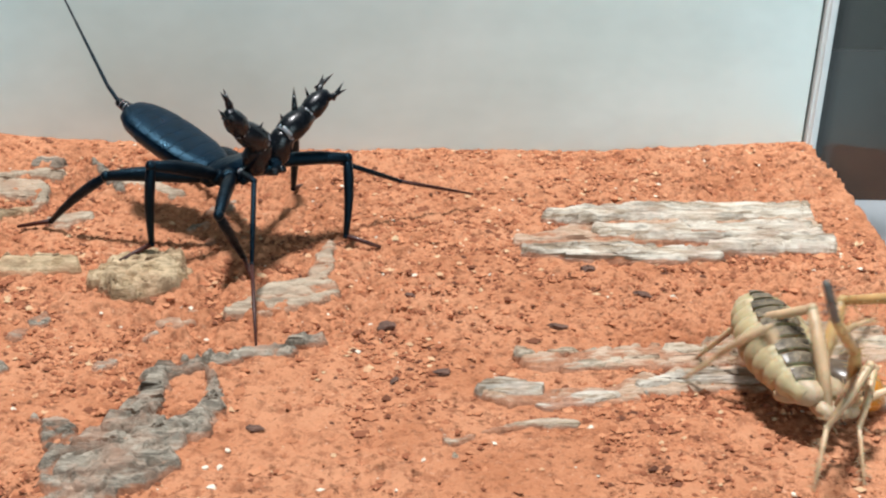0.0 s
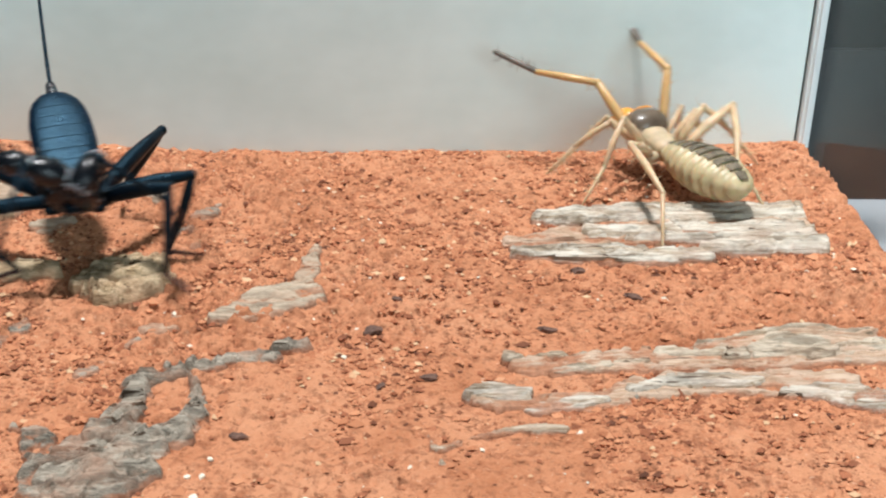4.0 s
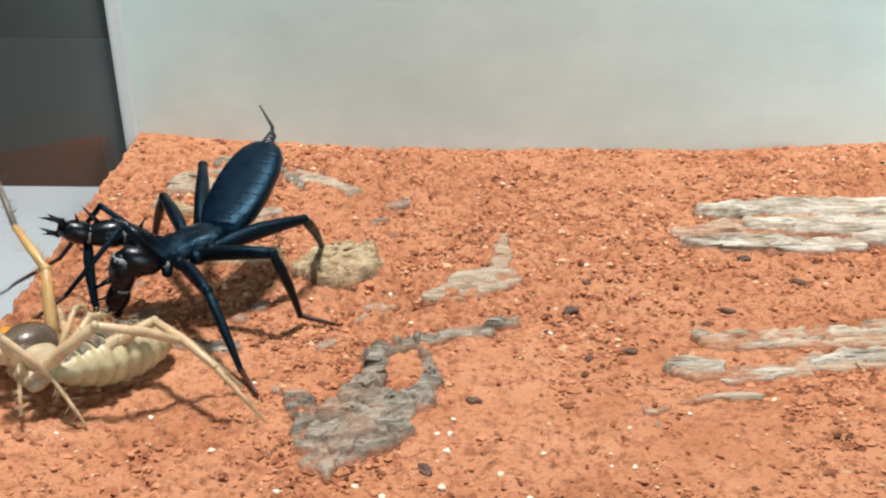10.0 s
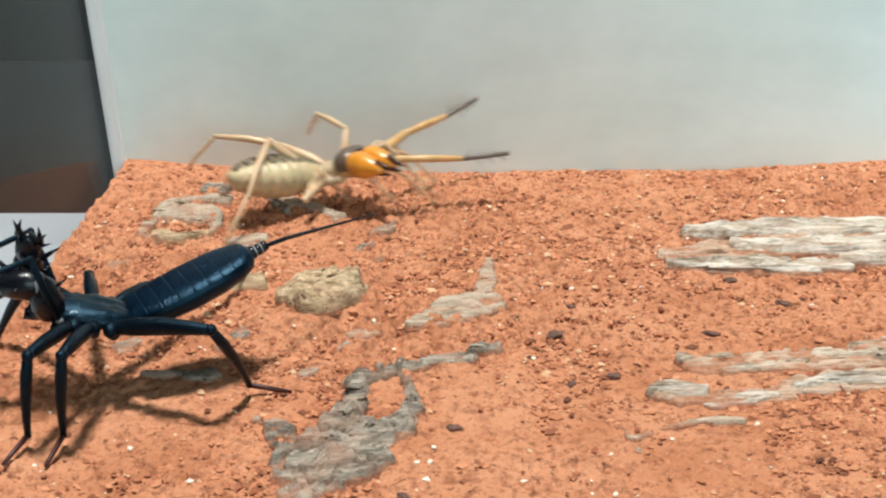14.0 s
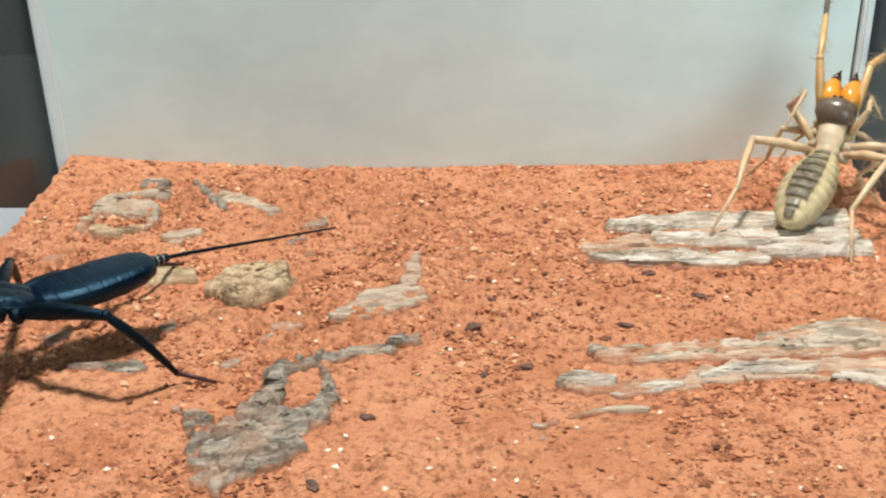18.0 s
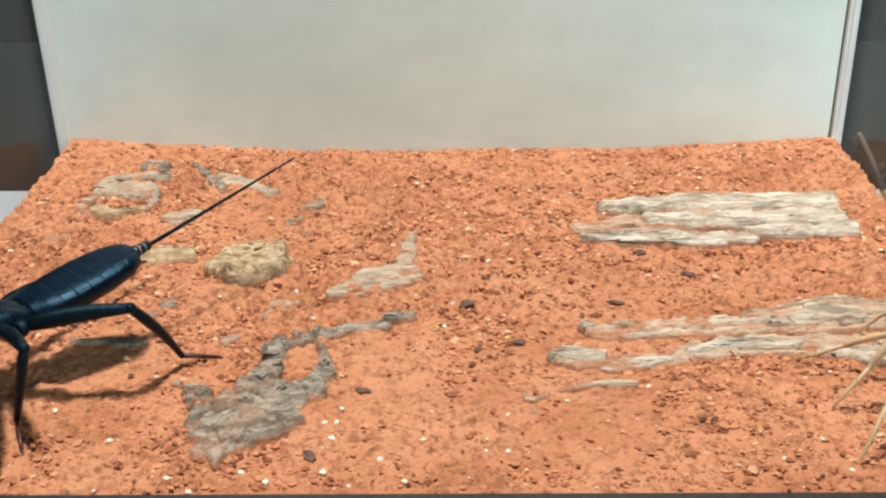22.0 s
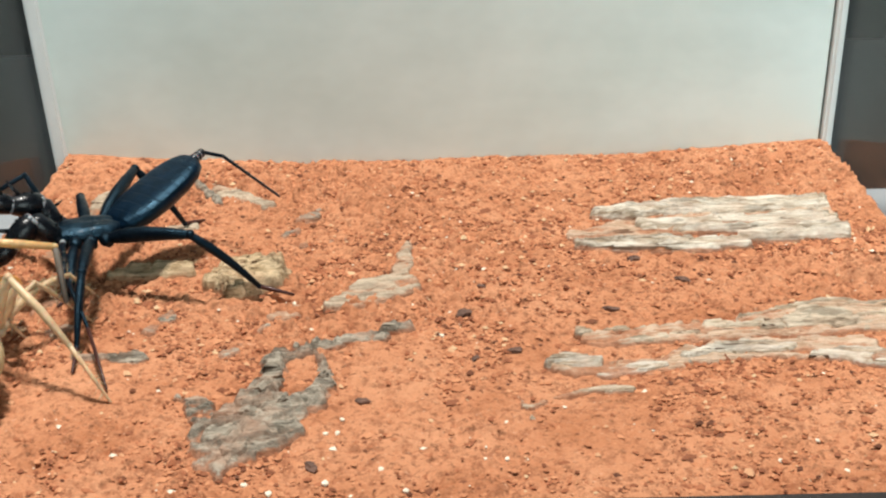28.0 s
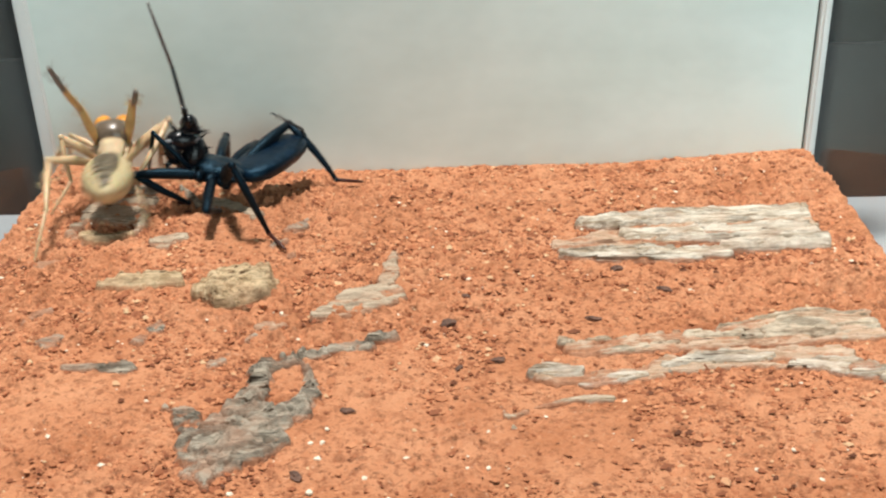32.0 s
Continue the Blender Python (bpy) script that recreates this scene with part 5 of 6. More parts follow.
    key(w, 12, (-0.075, -0.1374, 0.018), (-155.4, -0.7), (47.7, 27.2), (-0.0444, -0.0733, 0.029), L4=(-0.0381, -0.1256, 0.0006), L3=(-0.0735, -0.1689, 0.0006), L2=(-0.0795, -0.163, 0.0006), R4=(-0.075, -0.0654, 0.0006), R2=(-0.0982, -0.1517, 0.0006), RP=(-0.1053, -0.1449, 0.0126), LP=(-0.1107, -0.1489, 0.0108))
    key(w, 12.5, (-0.0775, -0.1356, 0.016), (-165.1, 0.9), (39.9, 26.9), (-0.0421, -0.0731, 0.0256), L4=(-0.0386, -0.1258, 0.0006), L3=(-0.0738, -0.1761, 0.0006), L2=(-0.0917, -0.1761, 0.0006), R4=(-0.0709, -0.074, 0.0006), R2=(-0.1079, -0.1188, 0.0006), RP=(-0.1033, -0.1461, 0.024), LP=(-0.1126, -0.1421, 0.012))
    key(w, 13, (-0.0814, -0.1361, 0.016), (-166.4, 4.5), (37.0, 23.9), (-0.0414, -0.0754, 0.0204), L4=(-0.0406, -0.1269, 0.0006), L3=(-0.0745, -0.1775, 0.0006), L2=(-0.1053, -0.1733, 0.0006), R4=(-0.0586, -0.0926, 0.0006), R2=(-0.1145, -0.1165, 0.0006), RP=(-0.1075, -0.1343, 0.0251), LP=(-0.1124, -0.1443, 0.0174), R1=(-0.1335, -0.1341, 0.0223))
    key(w, 13.5, (-0.0853, -0.1395, 0.016), (-167.4, 8.1), (34.9, 17.9), (-0.0416, -0.0797, 0.0171), L4=(-0.0542, -0.1451, 0.0006), L3=(-0.0898, -0.1758, 0.0006), L2=(-0.104, -0.1777, 0.0006), R4=(-0.0704, -0.0808, 0.0006), R2=(-0.1207, -0.1153, 0.0006), RP=(-0.1078, -0.1434, 0.0328), LP=(-0.1149, -0.1474, 0.0248), R1=(-0.1329, -0.1375, 0.0229))
    key(w, 14, (-0.0869, -0.1432, 0.0165), (-168.4, 12.1), (26.5, 18.5), (-0.04, -0.0879, 0.0171), L4=(-0.0544, -0.1452, 0.0006), L3=(-0.0973, -0.1742, 0.0006), L2=(-0.1052, -0.1742, 0.0006), R4=(-0.0654, -0.0816, 0.0006), R2=(-0.1264, -0.1177, 0.0006), RP=(-0.105, -0.1467, 0.035), LP=(-0.1135, -0.1507, 0.0275), R1=(-0.1304, -0.1412, 0.0233))
    key(w, 15, (-0.0887, -0.1403, 0.0165), (-168.1, 13.5), (23.7, 14.7), (-0.032, -0.0909, 0.017), L4=(-0.0533, -0.1454, 0.0006), L3=(-0.0975, -0.1742, 0.0006), L2=(-0.1091, -0.168, 0.0006), R4=(-0.0659, -0.0806, 0.0006), R2=(-0.1271, -0.116, 0.0006), RP=(-0.1013, -0.1439, 0.0369), LP=(-0.1106, -0.1479, 0.0283), R1=(-0.1269, -0.1383, 0.0215))
    key(w, 15.5, (-0.0887, -0.141, 0.0165), (-167.2, 13.7), (17.4, 18.6), (-0.0338, -0.0935, 0.0184), L4=(-0.0538, -0.145, 0.0006), L3=(-0.0966, -0.1763, 0.0006), R4=(-0.0656, -0.0836, 0.0006))
    key(w, 16.5, (-0.0925, -0.1368, 0.0155), (-167.6, 10.2), (37.1, 3.5), (-0.032, -0.0853, 0.0113), L4=(-0.0535, -0.1452, 0.0006), R4=(-0.0654, -0.0827, 0.0006), L3=(-0.0973, -0.1751, 0.0006))
    key(w, 17.5, (-0.0922, -0.1367, 0.0155), (-171.3, 8.5), (37.7, 3.2), (-0.032, -0.0849, 0.0111), L4=(-0.0535, -0.145, 0.0006), R4=(-0.0651, -0.0826, 0.0006), L3=(-0.0976, -0.1747, 0.0006))
    key(w, 18, (-0.0925, -0.1367, 0.0155), (-167.6, 10.2), (37.1, 3.5), (-0.032, -0.0853, 0.0113), L4=(-0.0535, -0.1452, 0.0006), R4=(-0.0654, -0.0827, 0.0006), L3=(-0.0973, -0.1751, 0.0006))
    key(w, 18.5, (-0.0928, -0.141, 0.0155), (-168.9, 5.3), (45.1, 3.2), (-0.0383, -0.0831, 0.0193), L4=(-0.0541, -0.142, 0.0006), L3=(-0.0887, -0.1743, 0.0006), R4=(-0.0668, -0.0849, 0.0006))
    key(w, 19, (-0.0921, -0.1474, 0.0155), (-140.9, 5.1), (44.8, 5.7), (-0.0401, -0.0879, 0.0233), L4=(-0.0528, -0.145, 0.0006), L3=(-0.0866, -0.1806, 0.0006), R4=(-0.0677, -0.0901, 0.0006))
    key(w, 20, (-0.0923, -0.1473, 0.0155), (-141.7, 4.8), (44.3, 5.9), (-0.0401, -0.0882, 0.0234), L4=(-0.0529, -0.1451, 0.0006), L3=(-0.0869, -0.1807, 0.0006), R4=(-0.0677, -0.0901, 0.0006))
    key(w, 21, (-0.0911, -0.1542, 0.0155), (-135.1, 5.4), (43.0, 11.8), (-0.0406, -0.0949, 0.0276), L4=(-0.0531, -0.1454, 0.0006), L3=(-0.0864, -0.1812, 0.0006), R4=(-0.0681, -0.0881, 0.0006))
    key(w, 22, (-0.0915, -0.1536, 0.0155), (-137.9, 4.3), (42.5, 11.2), (-0.0405, -0.0946, 0.0276), L4=(-0.0525, -0.1449, 0.0006), L3=(-0.0857, -0.1826, 0.0006), R4=(-0.0678, -0.0879, 0.0006))
    key(w, 23, (-0.0909, -0.1524, 0.0155), (-138.8, 4.4), (43.5, 11.0), (-0.0405, -0.0926, 0.0268), L4=(-0.053, -0.1458, 0.0006), L3=(-0.0863, -0.1823, 0.0006), R4=(-0.0674, -0.0879, 0.0006))
    key(w, 24, (-0.0904, -0.1539, 0.0155), (-137.2, 5.7), (46.4, 10.0), (-0.0403, -0.0932, 0.0252), L4=(-0.0532, -0.1451, 0.0006), L3=(-0.0876, -0.1816, 0.0006), R4=(-0.0687, -0.0883, 0.0006), L1=(-0.0709, -0.1942, 0.001))
    key(w, 24.5, (-0.0904, -0.1541, 0.0155), (-137.5, 7.6), (45.7, 9.0), (-0.0466, -0.0891, 0.0203), L4=(-0.0531, -0.1455, 0.0006), L3=(-0.0876, -0.1821, 0.0006), R4=(-0.0686, -0.0884, 0.0006))
    key(w, 25, (-0.0892, -0.1422, 0.0155), (179.9, -10.0), (42.0, 6.5), (-0.0527, -0.0751, 0.0117), L4=(-0.053, -0.1453, 0.0006), L3=(-0.0886, -0.1791, 0.0006), R4=(-0.0811, -0.0871, 0.0006))
    key(w, 25.5, (-0.0894, -0.1379, 0.0155), (-178.6, -7.1), (49.0, 7.6), (-0.0578, -0.069, 0.0055), L4=(-0.0582, -0.1423, 0.0006), R4=(-0.0822, -0.0843, 0.0006))
    key(w, 26.5, (-0.082, -0.098, 0.013), (180.0, 5.0), (30.0, 35.0))
    key(w, 27.5, (-0.085, -0.0963, 0.015), (-162.7, -1.5), (36.8, 24.8), (-0.0488, -0.0969, 0.0277), L4=(-0.0415, -0.1068, 0.0006), R4=(-0.0675, -0.0591, 0.0006))
    key(w, 28, (-0.0829, -0.096, 0.015), (-163.2, -1.5), (50.7, 19.8), (-0.0494, -0.0893, 0.0245), L4=(-0.0395, -0.1066, 0.0006), L3=(-0.0849, -0.1444, 0.0006), L2=(-0.0957, -0.111, 0.0006), R4=(-0.0675, -0.0571, 0.0006), L1=(-0.0748, -0.1557, 0.001), RP=(-0.1105, -0.1029, 0.026), LP=(-0.1097, -0.1122, 0.014))
    key(w, 28.5, (-0.0823, -0.096, 0.015), (-162.4, -3.4), (50.8, 21.9), (-0.0489, -0.0896, 0.0284), L4=(-0.0394, -0.1064, 0.0006), L3=(-0.0847, -0.1446, 0.0006), R4=(-0.0672, -0.0569, 0.0006), RP=(-0.1106, -0.103, 0.026), LP=(-0.1075, -0.1158, 0.014))
    key(w, 29, (-0.0831, -0.0962, 0.015), (-162.1, -3.9), (48.3, 24.0), (-0.0497, -0.0916, 0.0306), L4=(-0.0397, -0.1067, 0.0006), L3=(-0.0852, -0.145, 0.0006), L2=(-0.1009, -0.1363, 0.0006), R4=(-0.0677, -0.057, 0.0006), R1=(-0.1042, -0.0761, 0.0094), RP=(-0.1105, -0.1113, 0.022), LP=(-0.1121, -0.1093, 0.014))
    key(w, 29.5, (-0.0551, -0.1045, 0.014), (-166.5, -5.0), (62.7, 12.8), (-0.0253, -0.0382, 0.0439), L4=(-0.009, -0.0789, 0.0006), L3=(-0.0404, -0.1271, 0.0006), L2=(-0.0612, -0.1171, 0.0006), LP=(-0.082, -0.1075, 0.01), RP=(-0.0797, -0.1031, 0.014))
    key(w, 30, (-0.0395, -0.1001, 0.0148), (-166.3, -9.6), (70.8, 45.7), (-0.0552, -0.1081, 0.0667), L4=(-0.0186, -0.0914, 0.0006), L3=(-0.0239, -0.1014, 0.0006), L2=(-0.0509, -0.1033, 0.0006), R4=(-0.0346, -0.0742, 0.0006), R3=(-0.044, -0.0276, 0.0006), L1=(-0.069, -0.1365, 0.001), LP=(-0.0696, -0.0933, 0.008), RP=(-0.0664, -0.0877, 0.014))
    key(w, 30.5, (-0.0345, -0.0744, 0.0145), (-168.1, -8.2), (46.0, 35.6), (-0.0328, -0.0959, 0.0586), L4=(-0.0113, -0.0763, 0.0006), L3=(-0.0236, -0.1018, 0.0006), L2=(-0.045, -0.0826, 0.0006), LP=(-0.063, -0.0803, 0.008), RP=(-0.0592, -0.0778, 0.014))
    key(w, 31, (-0.0539, -0.0532, 0.011), (-173.9, 12.7), (32.0, -4.3), (-0.0108, 0.0082, 0.0229), L4=(-0.0222, -0.0381, 0.0006), L3=(-0.0446, -0.0786, 0.0006), L2=(-0.0972, -0.0596, 0.0006), R3=(-0.0669, -0.0018, 0.0006), R4=(-0.0494, 0.0051, 0.0006), LP=(-0.0914, -0.0427, 0.009), RP=(-0.0882, -0.0355, 0.014), R1=(-0.1011, -0.0363, 0.012))
    key(w, 31.5, (-0.0753, -0.0466, 0.011), (-170.4, 11.8), (34.5, 0.5), (-0.0456, 0.0203, 0.0181), L4=(-0.0426, -0.0678, 0.0006), L3=(-0.0887, -0.0828, 0.0006), L2=(-0.1136, -0.0641, 0.0006), LP=(-0.1146, -0.0359, 0.009), RP=(-0.1111, -0.0352, 0.013), R1=(-0.111, -0.0404, 0.03))
    key(w, 32, (-0.0547, -0.0433, 0.011), (159.7, 8.8), (61.1, 4.2), (-0.0439, -0.0588, 0.0344), L4=(-0.0411, -0.0722, 0.0006), R4=(-0.022, -0.0221, 0.0006), L3=(-0.0667, -0.0422, 0.0006), L2=(-0.0772, -0.0363, 0.0006), LP=(-0.0763, -0.0413, 0.0212), RP=(-0.0691, -0.0433, 0.0292), R1=(-0.0755, -0.0453, 0.058), L1=(-0.0852, -0.0255, 0.001))
    key(c, 0, (0.0741, -0.1623, 0.01), (44.3, -19.3), (98.0, 8.9), R4=(0.0605, -0.1329, 0.0006), L4=(0.1036, -0.1119, 0.0006), R3=(0.0725, -0.1789, 0.0006), R2=(0.0815, -0.1771, 0.0006), LP=(0.1009, -0.1597, 0.03), RP=(0.0659, -0.1875, 0.0464))
    key(c, 0.5, (0.0789, -0.1615, 0.01), (-81.9, 18.6), (95.8, 15.3), R4=(0.0627, -0.1445, 0.0006), L4=(0.1085, -0.107, 0.0006), RP=(0.0698, -0.1856, 0.0469))
    key(c, 1, (0.086, -0.1608, 0.01), (-84.2, 8.5), (110.0, 21.4), R4=(0.0673, -0.1592, 0.0006), R3=(0.0764, -0.1658, 0.0006), L4=(0.0912, -0.1288, 0.024))
    key(c, 1.5, (0.0853, -0.1473, 0.009), (42.6, -12.8), (117.1, -12.7), R4=(0.0627, -0.1458, 0.0006))
    key(c, 2, (0.0918, -0.1225, 0.009), (52.8, -3.3), (-149.2, 9.2), R4=(0.0511, -0.1516, 0.0006), L4=(0.0557, -0.1182, 0.0006), R3=(0.0823, -0.1369, 0.0006), LP=(0.1033, -0.0776, 0.0212), RP=(0.1182, -0.0835, 0.0182))
    key(c, 2.5, (0.0937, -0.08, 0.009), (73.9, 2.8), (-110.1, -8.7), L4=(0.0584, -0.115, 0.0006), LP=(0.0807, -0.0373, 0.0265), RP=(0.1061, -0.0398, 0.0321), R4=(0.096, -0.1257, 0.0006))
    key(c, 3, (0.0963, -0.051, 0.01), (81.0, 7.0), (-108.0, -16.0), L4=(0.0614, -0.0947, 0.0006), L3=(0.0756, -0.0429, 0.0006), R4=(0.102, -0.1121, 0.0006), R3=(0.1147, -0.0579, 0.0006), R2=(0.1217, -0.0213, 0.0006), LP=(0.1037, -0.0014, 0.0234), RP=(0.114, -0.0172, 0.0453), R1=(0.1147, -0.0332, 0.022))
    key(c, 3.5, (0.0898, -0.0436, 0.011), (85.0, 5.1), (-100.5, -10.1), L4=(0.0631, -0.0858, 0.0006), R4=(0.0949, -0.0885, 0.0006), LP=(0.0639, 0.0007, 0.0192), RP=(0.1072, 0.002, 0.0288))
    key(c, 4.5, (0.055, -0.035, 0.01), (150.0, 5.0), (-30.0, 5.0))
    key(c, 5.5, (0.0384, -0.0377, 0.009), (-126.5, 25.4), (-50.1, 5.6), L4=(0.0598, -0.0681, 0.0006), LP=(-0.0092, -0.0522, 0.024), RP=(0.0048, -0.0043, 0.0304))
    key(c, 6, (-0.0161, -0.045, 0.009), (-129.0, 29.2), (-20.5, -0.4), L4=(0.0215, -0.054, 0.0006), L3=(-0.0257, -0.0513, 0.0006), L2=(-0.0313, -0.0376, 0.0006), L1=(-0.0435, -0.0265, 0.0006), R4=(0.0133, -0.0001, 0.0006), R3=(-0.0092, 0.007, 0.0006), LP=(-0.0577, -0.0645, 0.0332), RP=(-0.0502, -0.014, 0.033))
    key(c, 6.5, (-0.0533, -0.0444, 0.009), (-119.9, 26.5), (-24.6, 7.9), L4=(-0.0029, -0.056, 0.0006), L3=(-0.0567, -0.0517, 0.0006))
    key(c, 7, (-0.084, -0.0499, 0.009), (145.3, -6.4), (10.5, 1.4), L4=(-0.0312, -0.0598, 0.0006), L3=(-0.0748, -0.0645, 0.0006), R4=(-0.0688, -0.0207, 0.006))
    key(c, 7.5, (-0.103, -0.05, 0.009), (200.0, 0.0), (15.0, 5.0))
    key(c, 8, (-0.1035, -0.115, 0.009), (-95.0, 0.0), (85.0, 5.0))
    key(c, 8.5, (-0.0967, -0.1499, 0.009), (-83.0, 0.4), (101.8, -9.0), L4=(-0.078, -0.1569, 0.0006))
    key(c, 9, (-0.1049, -0.1567, 0.009), (-85.6, 4.7), (98.7, -5.4), L4=(-0.0774, -0.1606, 0.0006), L3=(-0.0884, -0.1875, 0.0006), L2=(-0.0757, -0.184, 0.0006), L1=(-0.0924, -0.1945, 0.0006), R4=(-0.1274, -0.1274, 0.0006), R3=(-0.1202, -0.1629, 0.0006), LP=(-0.1031, -0.148, 0.022), RP=(-0.1175, -0.1622, 0.02))
    key(c, 9.5, (-0.1035, -0.1637, 0.009), (-95.5, 16.5), (83.3, -1.8), L4=(-0.0845, -0.1589, 0.0006), L3=(-0.0941, -0.1804, 0.0006), LP=(-0.1076, -0.1611, 0.03))
    key(c, 10, (-0.1008, -0.1648, 0.009), (127.3, -5.6), (54.7, -7.9), L4=(-0.0664, -0.157, 0.0006), L3=(-0.0946, -0.1708, 0.0006), L2=(-0.106, -0.1727, 0.0006), RP=(-0.1196, -0.1256, 0.0293), R3=(-0.1127, -0.1186, 0.0006))
    key(c, 10.5, (-0.1094, -0.1579, 0.009), (126.9, -6.5), (-50.5, 8.0), L4=(-0.0831, -0.1797, 0.0006))
    key(c, 11, (-0.1148, -0.1535, 0.01), (114.6, 5.9), (-49.1, 1.5), RP=(-0.1019, -0.1328, 0.0559), LP=(-0.1276, -0.1078, 0.04), R4=(-0.0993, -0.1501, 0.0006))
    key(c, 11.5, (-0.1241, -0.0878, 0.01), (102.1, 11.8), (-80.0, -2.4), LP=(-0.1165, -0.1088, 0.05), RP=(-0.1242, -0.0416, 0.0338))
    key(c, 12, (-0.1093, -0.0879, 0.01), (98.4, -2.7), (-81.3, -6.4), LP=(-0.1171, -0.0446, 0.0232), RP=(-0.0854, -0.0488, 0.0241), R4=(-0.0857, -0.0798, 0.0006), L4=(-0.1299, -0.0637, 0.01), L3=(-0.1259, -0.069, 0.0006))
    key(c, 12.5, (-0.102, -0.0442, 0.01), (98.2, 2.0), (-84.3, -2.0), LP=(-0.113, 0.0037, 0.027), RP=(-0.0859, 0.0004, 0.0313), R4=(-0.0845, -0.059, 0.0006), L4=(-0.1212, -0.0589, 0.0006))
    key(c, 13, (-0.1, -0.0274, 0.011), (95.5, 5.9), (-88.2, -10.0), L4=(-0.1102, -0.0757, 0.0006), R4=(-0.08, -0.0688, 0.0006), R3=(-0.0791, -0.0137, 0.0006), LP=(-0.1145, -0.0027, 0.0457), RP=(-0.0721, -0.0117, 0.0427))
    key(c, 13.5, (-0.0931, -0.0333, 0.01), (80.5, 1.9), (-102.7, -2.3), R4=(-0.0793, -0.0662, 0.0006), LP=(-0.1008, 0.0123, 0.0338), RP=(-0.055, -0.0025, 0.0275))
    key(c, 14, (-0.0565, -0.0357, 0.009), (-37.3, 19.0), (-139.7, 10.2), R4=(-0.0788, -0.069, 0.0006), L4=(-0.0961, -0.0191, 0.0006), R3=(-0.049, -0.0431, 0.0006), R2=(-0.0365, -0.0372, 0.0006), R1=(-0.026, -0.0449, 0.0006), L3=(-0.062, -0.0121, 0.012), RP=(-0.0042, -0.0363, 0.0148), LP=(-0.0143, -0.0078, 0.021))
    key(c, 14.5, (0.0009, -0.0496, 0.009), (42.9, -4.0), (-132.7, 10.2), R4=(-0.0241, -0.0652, 0.0006), RP=(0.0326, -0.0791, 0.0298), LP=(0.0451, -0.0298, 0.0281))
    key(c, 15, (0.0443, -0.0856, 0.009), (-58.1, 15.0), (137.4, -6.6), R4=(0.0321, -0.1156, 0.0006), R3=(0.0533, -0.1126, 0.0006), L4=(0.052, -0.037, 0.0006), RP=(0.0746, -0.1023, 0.004), LP=(0.0839, -0.0948, 0.02))
    key(c, 15.5, (0.0835, -0.122, 0.009), (-72.2, 9.8), (100.8, -16.2), R4=(0.0722, -0.1313, 0.0006))
    key(c, 16.5, (0.098, -0.11, 0.009), (60.0, 5.0), (-120.0, 5.0))
    key(c, 17.5, (0.0918, -0.071, 0.01), (75.2, 4.5), (-104.8, -22.9), L4=(0.0585, -0.1152, 0.0006), LP=(0.0877, -0.0243, 0.0202), RP=(0.1074, -0.0313, 0.0321))
    key(c, 18, (0.0976, -0.0461, 0.016), (64.4, 44.0), (-122.8, -22.2), L4=(0.0635, -0.068, 0.0006), R4=(0.0961, -0.084, 0.0006), R3=(0.1142, -0.0464, 0.0006), L3=(0.0852, -0.0492, 0.025), R2=(0.1159, -0.0316, 0.0216), LP=(0.102, -0.0152, 0.0525), RP=(0.1221, -0.0124, 0.0355))
    key(c, 18.5, (0.1013, -0.0419, 0.018), (71.0, 47.0), (-116.5, -19.0), L4=(0.0644, -0.0675, 0.0006), R4=(0.098, -0.0789, 0.0006), LP=(0.1069, -0.0064, 0.0499))
    key(c, 19, (0.1036, -0.0476, 0.03), (74.2, 48.0), (-123.6, -20.6), L4=(0.0683, -0.0469, 0.004), R4=(0.0999, -0.0719, 0.0006), LP=(0.1115, -0.0057, 0.0521), RP=(0.1234, -0.0094, 0.0513))
    key(c, 19.5, (0.103, -0.0509, 0.026), (70.3, 45.0), (-114.2, -16.2), R4=(0.0981, -0.0743, 0.0006))
    key(c, 20, (0.0923, -0.0808, 0.01), (-75.2, 16.7), (106.9, -10.6), R4=(0.0743, -0.1081, 0.0006), L4=(0.0713, -0.0381, 0.0006), R3=(0.0971, -0.0926, 0.0006))
    key(c, 20.5, (0.0992, -0.1091, 0.009), (-81.5, -2.0), (97.1, -12.6), R4=(0.0782, -0.1126, 0.0006))
    key(c, 21, (0.104, -0.14, 0.01), (-100.0, 0.0), (80.0, 5.0), R4=(0.1115, -0.0965, 0.0006), R3=(0.0892, -0.1333, 0.0006), R2=(0.0956, -0.1492, 0.0006), R1=(0.0935, -0.1637, 0.0006), RP=(0.0927, -0.1761, 0.01))
    key(c, 22, (0.101, -0.168, 0.011), (80.0, 8.0), (-95.0, 0.0), LP=(0.0752, -0.1454, 0.0595), RP=(0.0886, -0.1463, 0.05), L4=(0.0742, -0.1884, 0.0006), L2=(0.0724, -0.1476, 0.0006))
    key(c, 22.5, (0.101, -0.169, 0.011), (85.0, 8.0), (-95.0, 0.0), LP=(0.0657, -0.144, 0.0665), L4=(0.0761, -0.1825, 0.0006), L2=(0.0732, -0.1419, 0.0006))
    key(c, 23, (0.101, -0.169, 0.011), (95.0, 8.0), (-90.0, 0.0), LP=(0.0831, -0.1484, 0.0559), L4=(0.0777, -0.1748, 0.0006), L2=(0.0744, -0.1418, 0.0006))
    key(c, 23.5, (0.1, -0.166, 0.013), (125.0, 12.0), (-75.0, -5.0), RP=(0.0868, -0.1453, 0.0759), LP=(0.0601, -0.1488, 0.033))
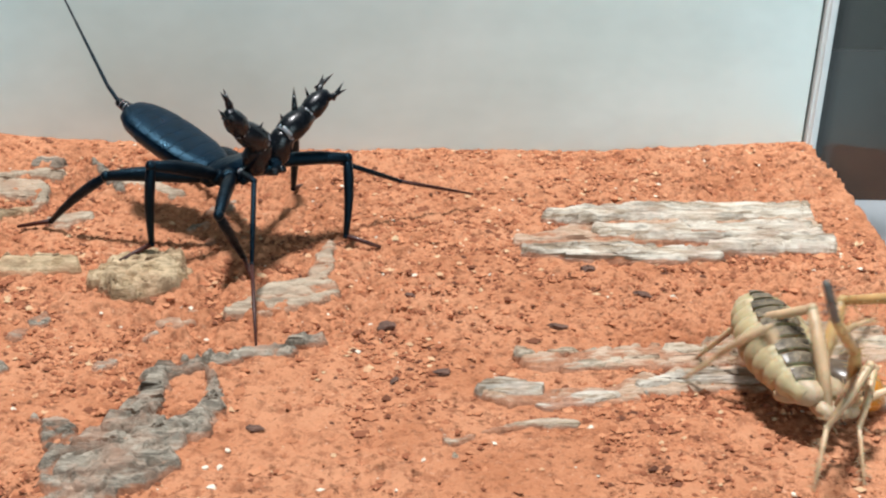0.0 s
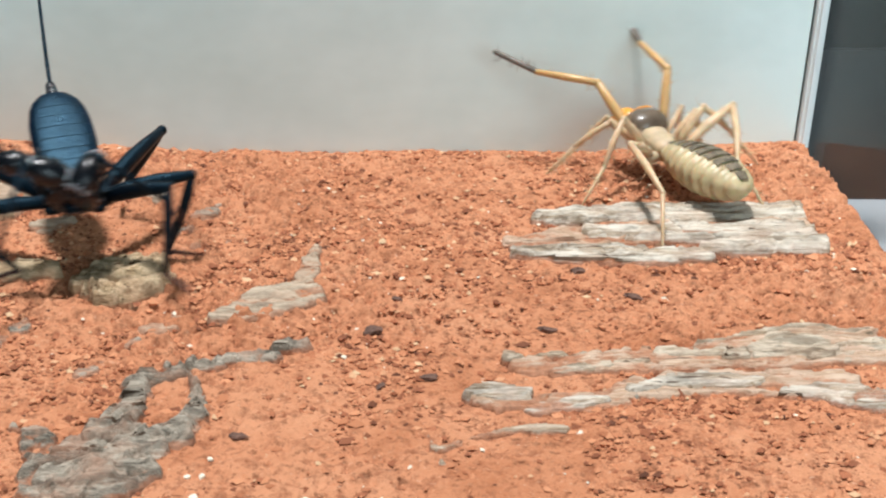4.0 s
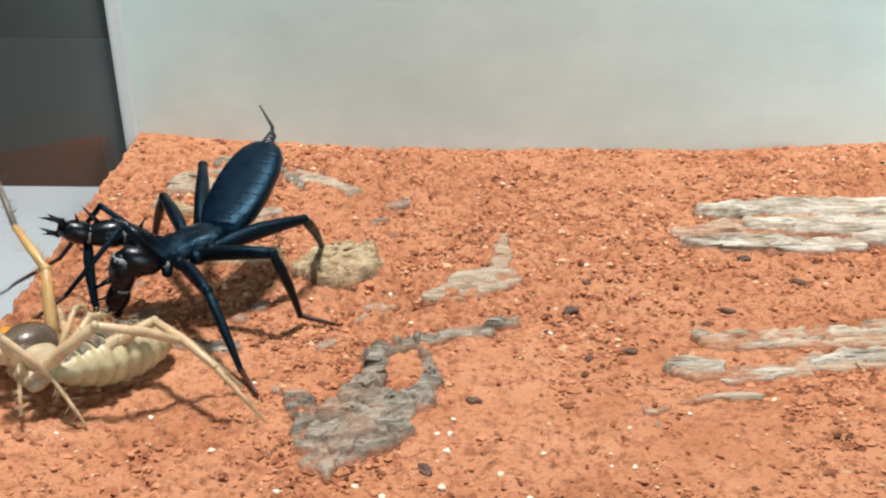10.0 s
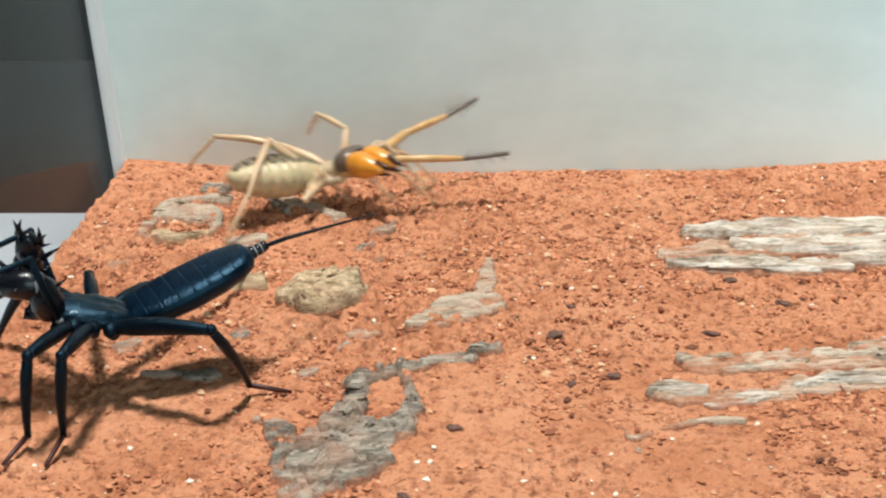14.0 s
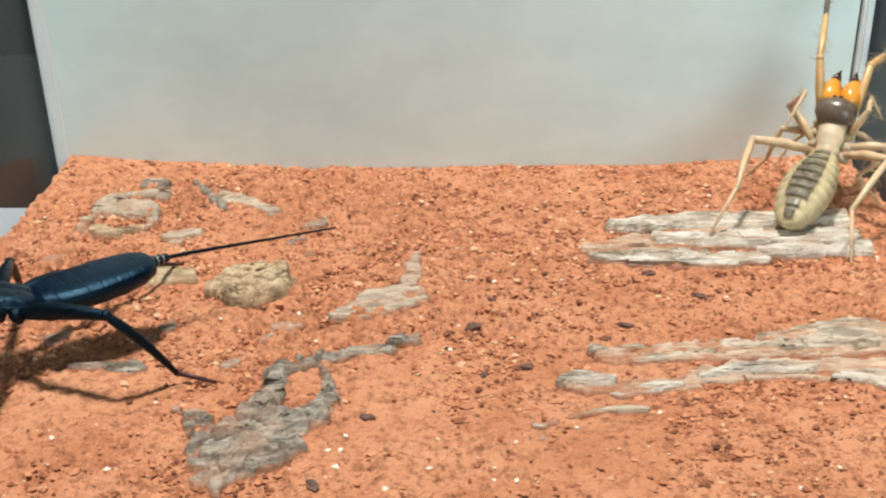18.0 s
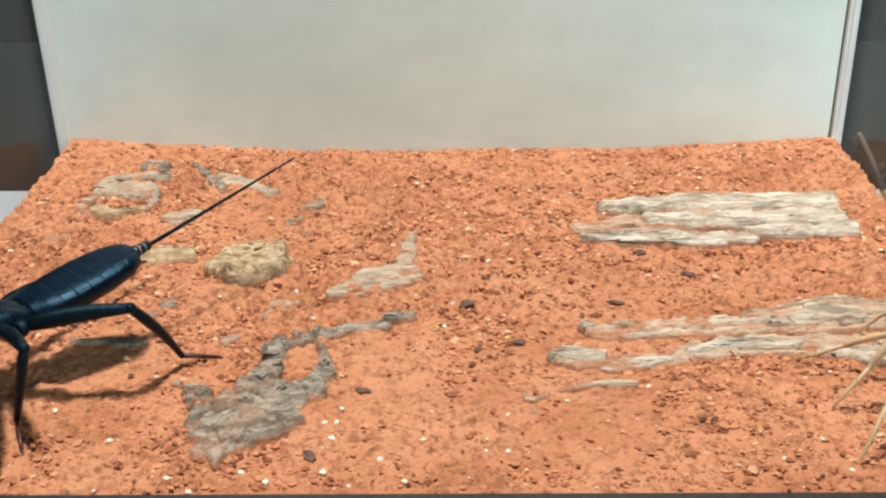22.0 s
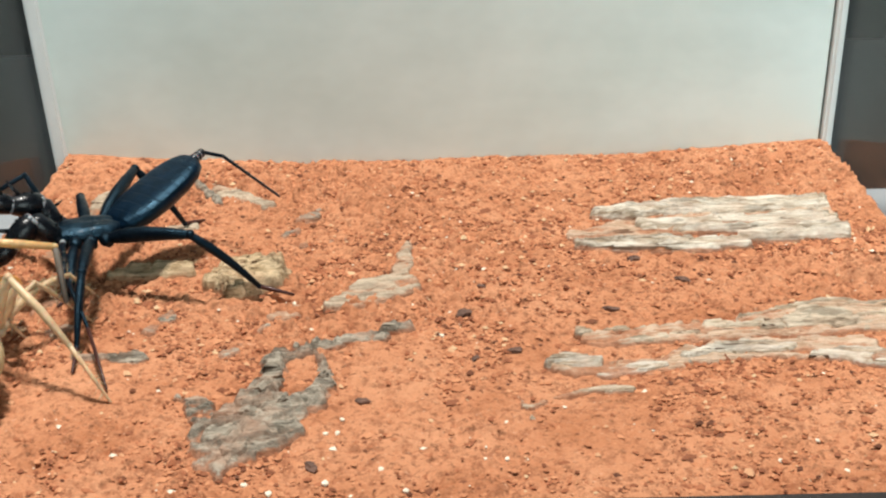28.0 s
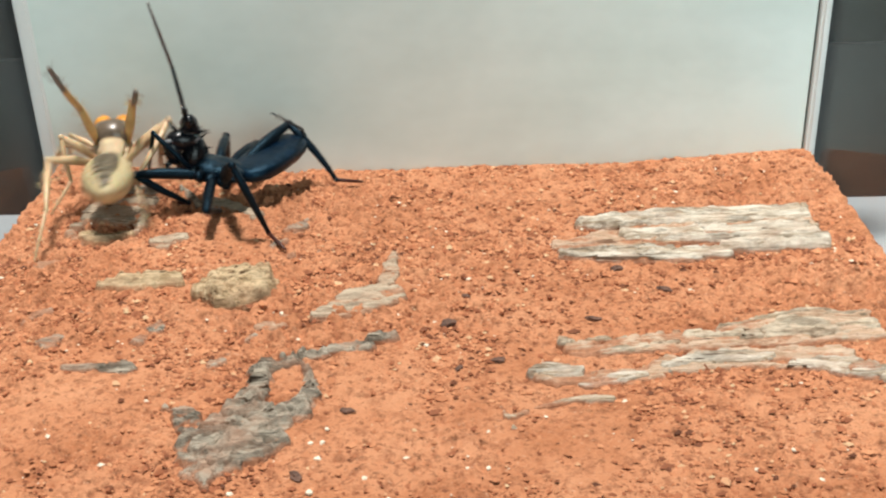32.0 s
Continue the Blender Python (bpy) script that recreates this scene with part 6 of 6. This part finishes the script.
    key(c, 24, (0.0772, -0.1724, 0.025), (-167.9, 45.4), (-80.1, -19.7), LP=(0.0199, -0.1607, 0.0416), RP=(0.0616, -0.1545, 0.0781), L3=(0.077, -0.1841, 0.0006), L2=(0.0671, -0.1503, 0.0006), R2=(0.0752, -0.1359, 0.0006))
    key(c, 24.5, (0.0369, -0.1856, 0.01), (135.9, -11.4), (-18.8, -4.0), LP=(-0.0073, -0.1559, 0.016))
    key(c, 25, (0.0091, -0.1871, 0.01), (141.8, -3.5), (-15.5, 3.0), LP=(-0.041, -0.1849, 0.03), RP=(-0.0385, -0.1838, 0.0305), L4=(0.0579, -0.1983, 0.0006), R3=(0.0335, -0.1501, 0.0006), L3=(0.0009, -0.1927, 0.0006), L2=(-0.0166, -0.1797, 0.0006))
    key(c, 25.5, (-0.0443, -0.1778, 0.01), (149.3, -8.7), (-32.1, 3.9), LP=(-0.0914, -0.1608, 0.03), RP=(-0.0864, -0.1583, 0.03))
    key(c, 26.5, (-0.092, -0.16, 0.009), (165.0, 0.0), (-30.0, 5.0))
    key(c, 27.5, (-0.0884, -0.1558, 0.009), (110.8, 4.3), (-72.9, 0.3), R4=(-0.0708, -0.1535, 0.0006), R3=(-0.0793, -0.1402, 0.0006))
    key(c, 28, (-0.1058, -0.1429, 0.01), (87.5, 4.1), (-76.3, 3.5), R4=(-0.074, -0.158, 0.0006), R2=(-0.0852, -0.1152, 0.006), RP=(-0.0895, -0.1261, 0.014), R3=(-0.0992, -0.1273, 0.0006))
    key(c, 28.5, (-0.1054, -0.1376, 0.01), (88.8, 3.5), (-77.5, 2.7), R4=(-0.084, -0.1523, 0.0006))
    key(c, 29, (-0.1059, -0.1366, 0.01), (88.9, 2.1), (-78.8, 1.4), R4=(-0.0846, -0.1528, 0.0006), RP=(-0.096, -0.1218, 0.012))
    key(c, 29.5, (-0.1027, -0.1226, 0.01), (76.2, -3.7), (-97.5, 13.4), RP=(-0.0762, -0.1032, 0.008), LP=(-0.0792, -0.0972, 0.016))
    key(c, 30, (-0.0802, -0.1076, 0.01), (61.7, -8.8), (173.3, 9.8), R4=(-0.0883, -0.1281, 0.0006), R3=(-0.0766, -0.1229, 0.0006), R2=(-0.0754, -0.1133, 0.0006), LP=(-0.0577, -0.0808, 0.018), RP=(-0.0651, -0.0946, 0.01), L4=(-0.1286, -0.0318, 0.0006))
    key(c, 30.5, (-0.0729, -0.1025, 0.01), (67.7, -5.8), (157.0, 0.3), R4=(-0.0886, -0.1265, 0.0006), R3=(-0.072, -0.1123, 0.0006), LP=(-0.0531, -0.0626, 0.02), RP=(-0.0575, -0.0808, 0.012))
    key(c, 31, (-0.1019, -0.1386, 0.009), (74.1, -13.7), (-96.1, 17.7), RP=(-0.0772, -0.1371, 0.002), LP=(-0.077, -0.1238, 0.004), R4=(-0.0943, -0.1596, 0.0006))
    key(c, 31.5, (-0.0994, -0.1551, 0.01), (-46.3, 22.8), (135.7, -22.0), R2=(-0.0592, -0.1471, 0.0006), R1=(-0.0662, -0.157, 0.0006))
    key(c, 32, (-0.0929, -0.0366, 0.014), (95.5, 12.2), (-82.1, 1.9), LP=(-0.102, -0.0632, 0.0528), RP=(-0.0796, -0.0573, 0.0402), L4=(-0.1069, -0.0761, 0.0006), R4=(-0.0805, -0.0541, 0.0006), L3=(-0.1098, -0.0432, 0.0006), R3=(-0.0743, -0.0227, 0.0006))
    act(w, 0.2)
    act(c, 0.2)


motions()
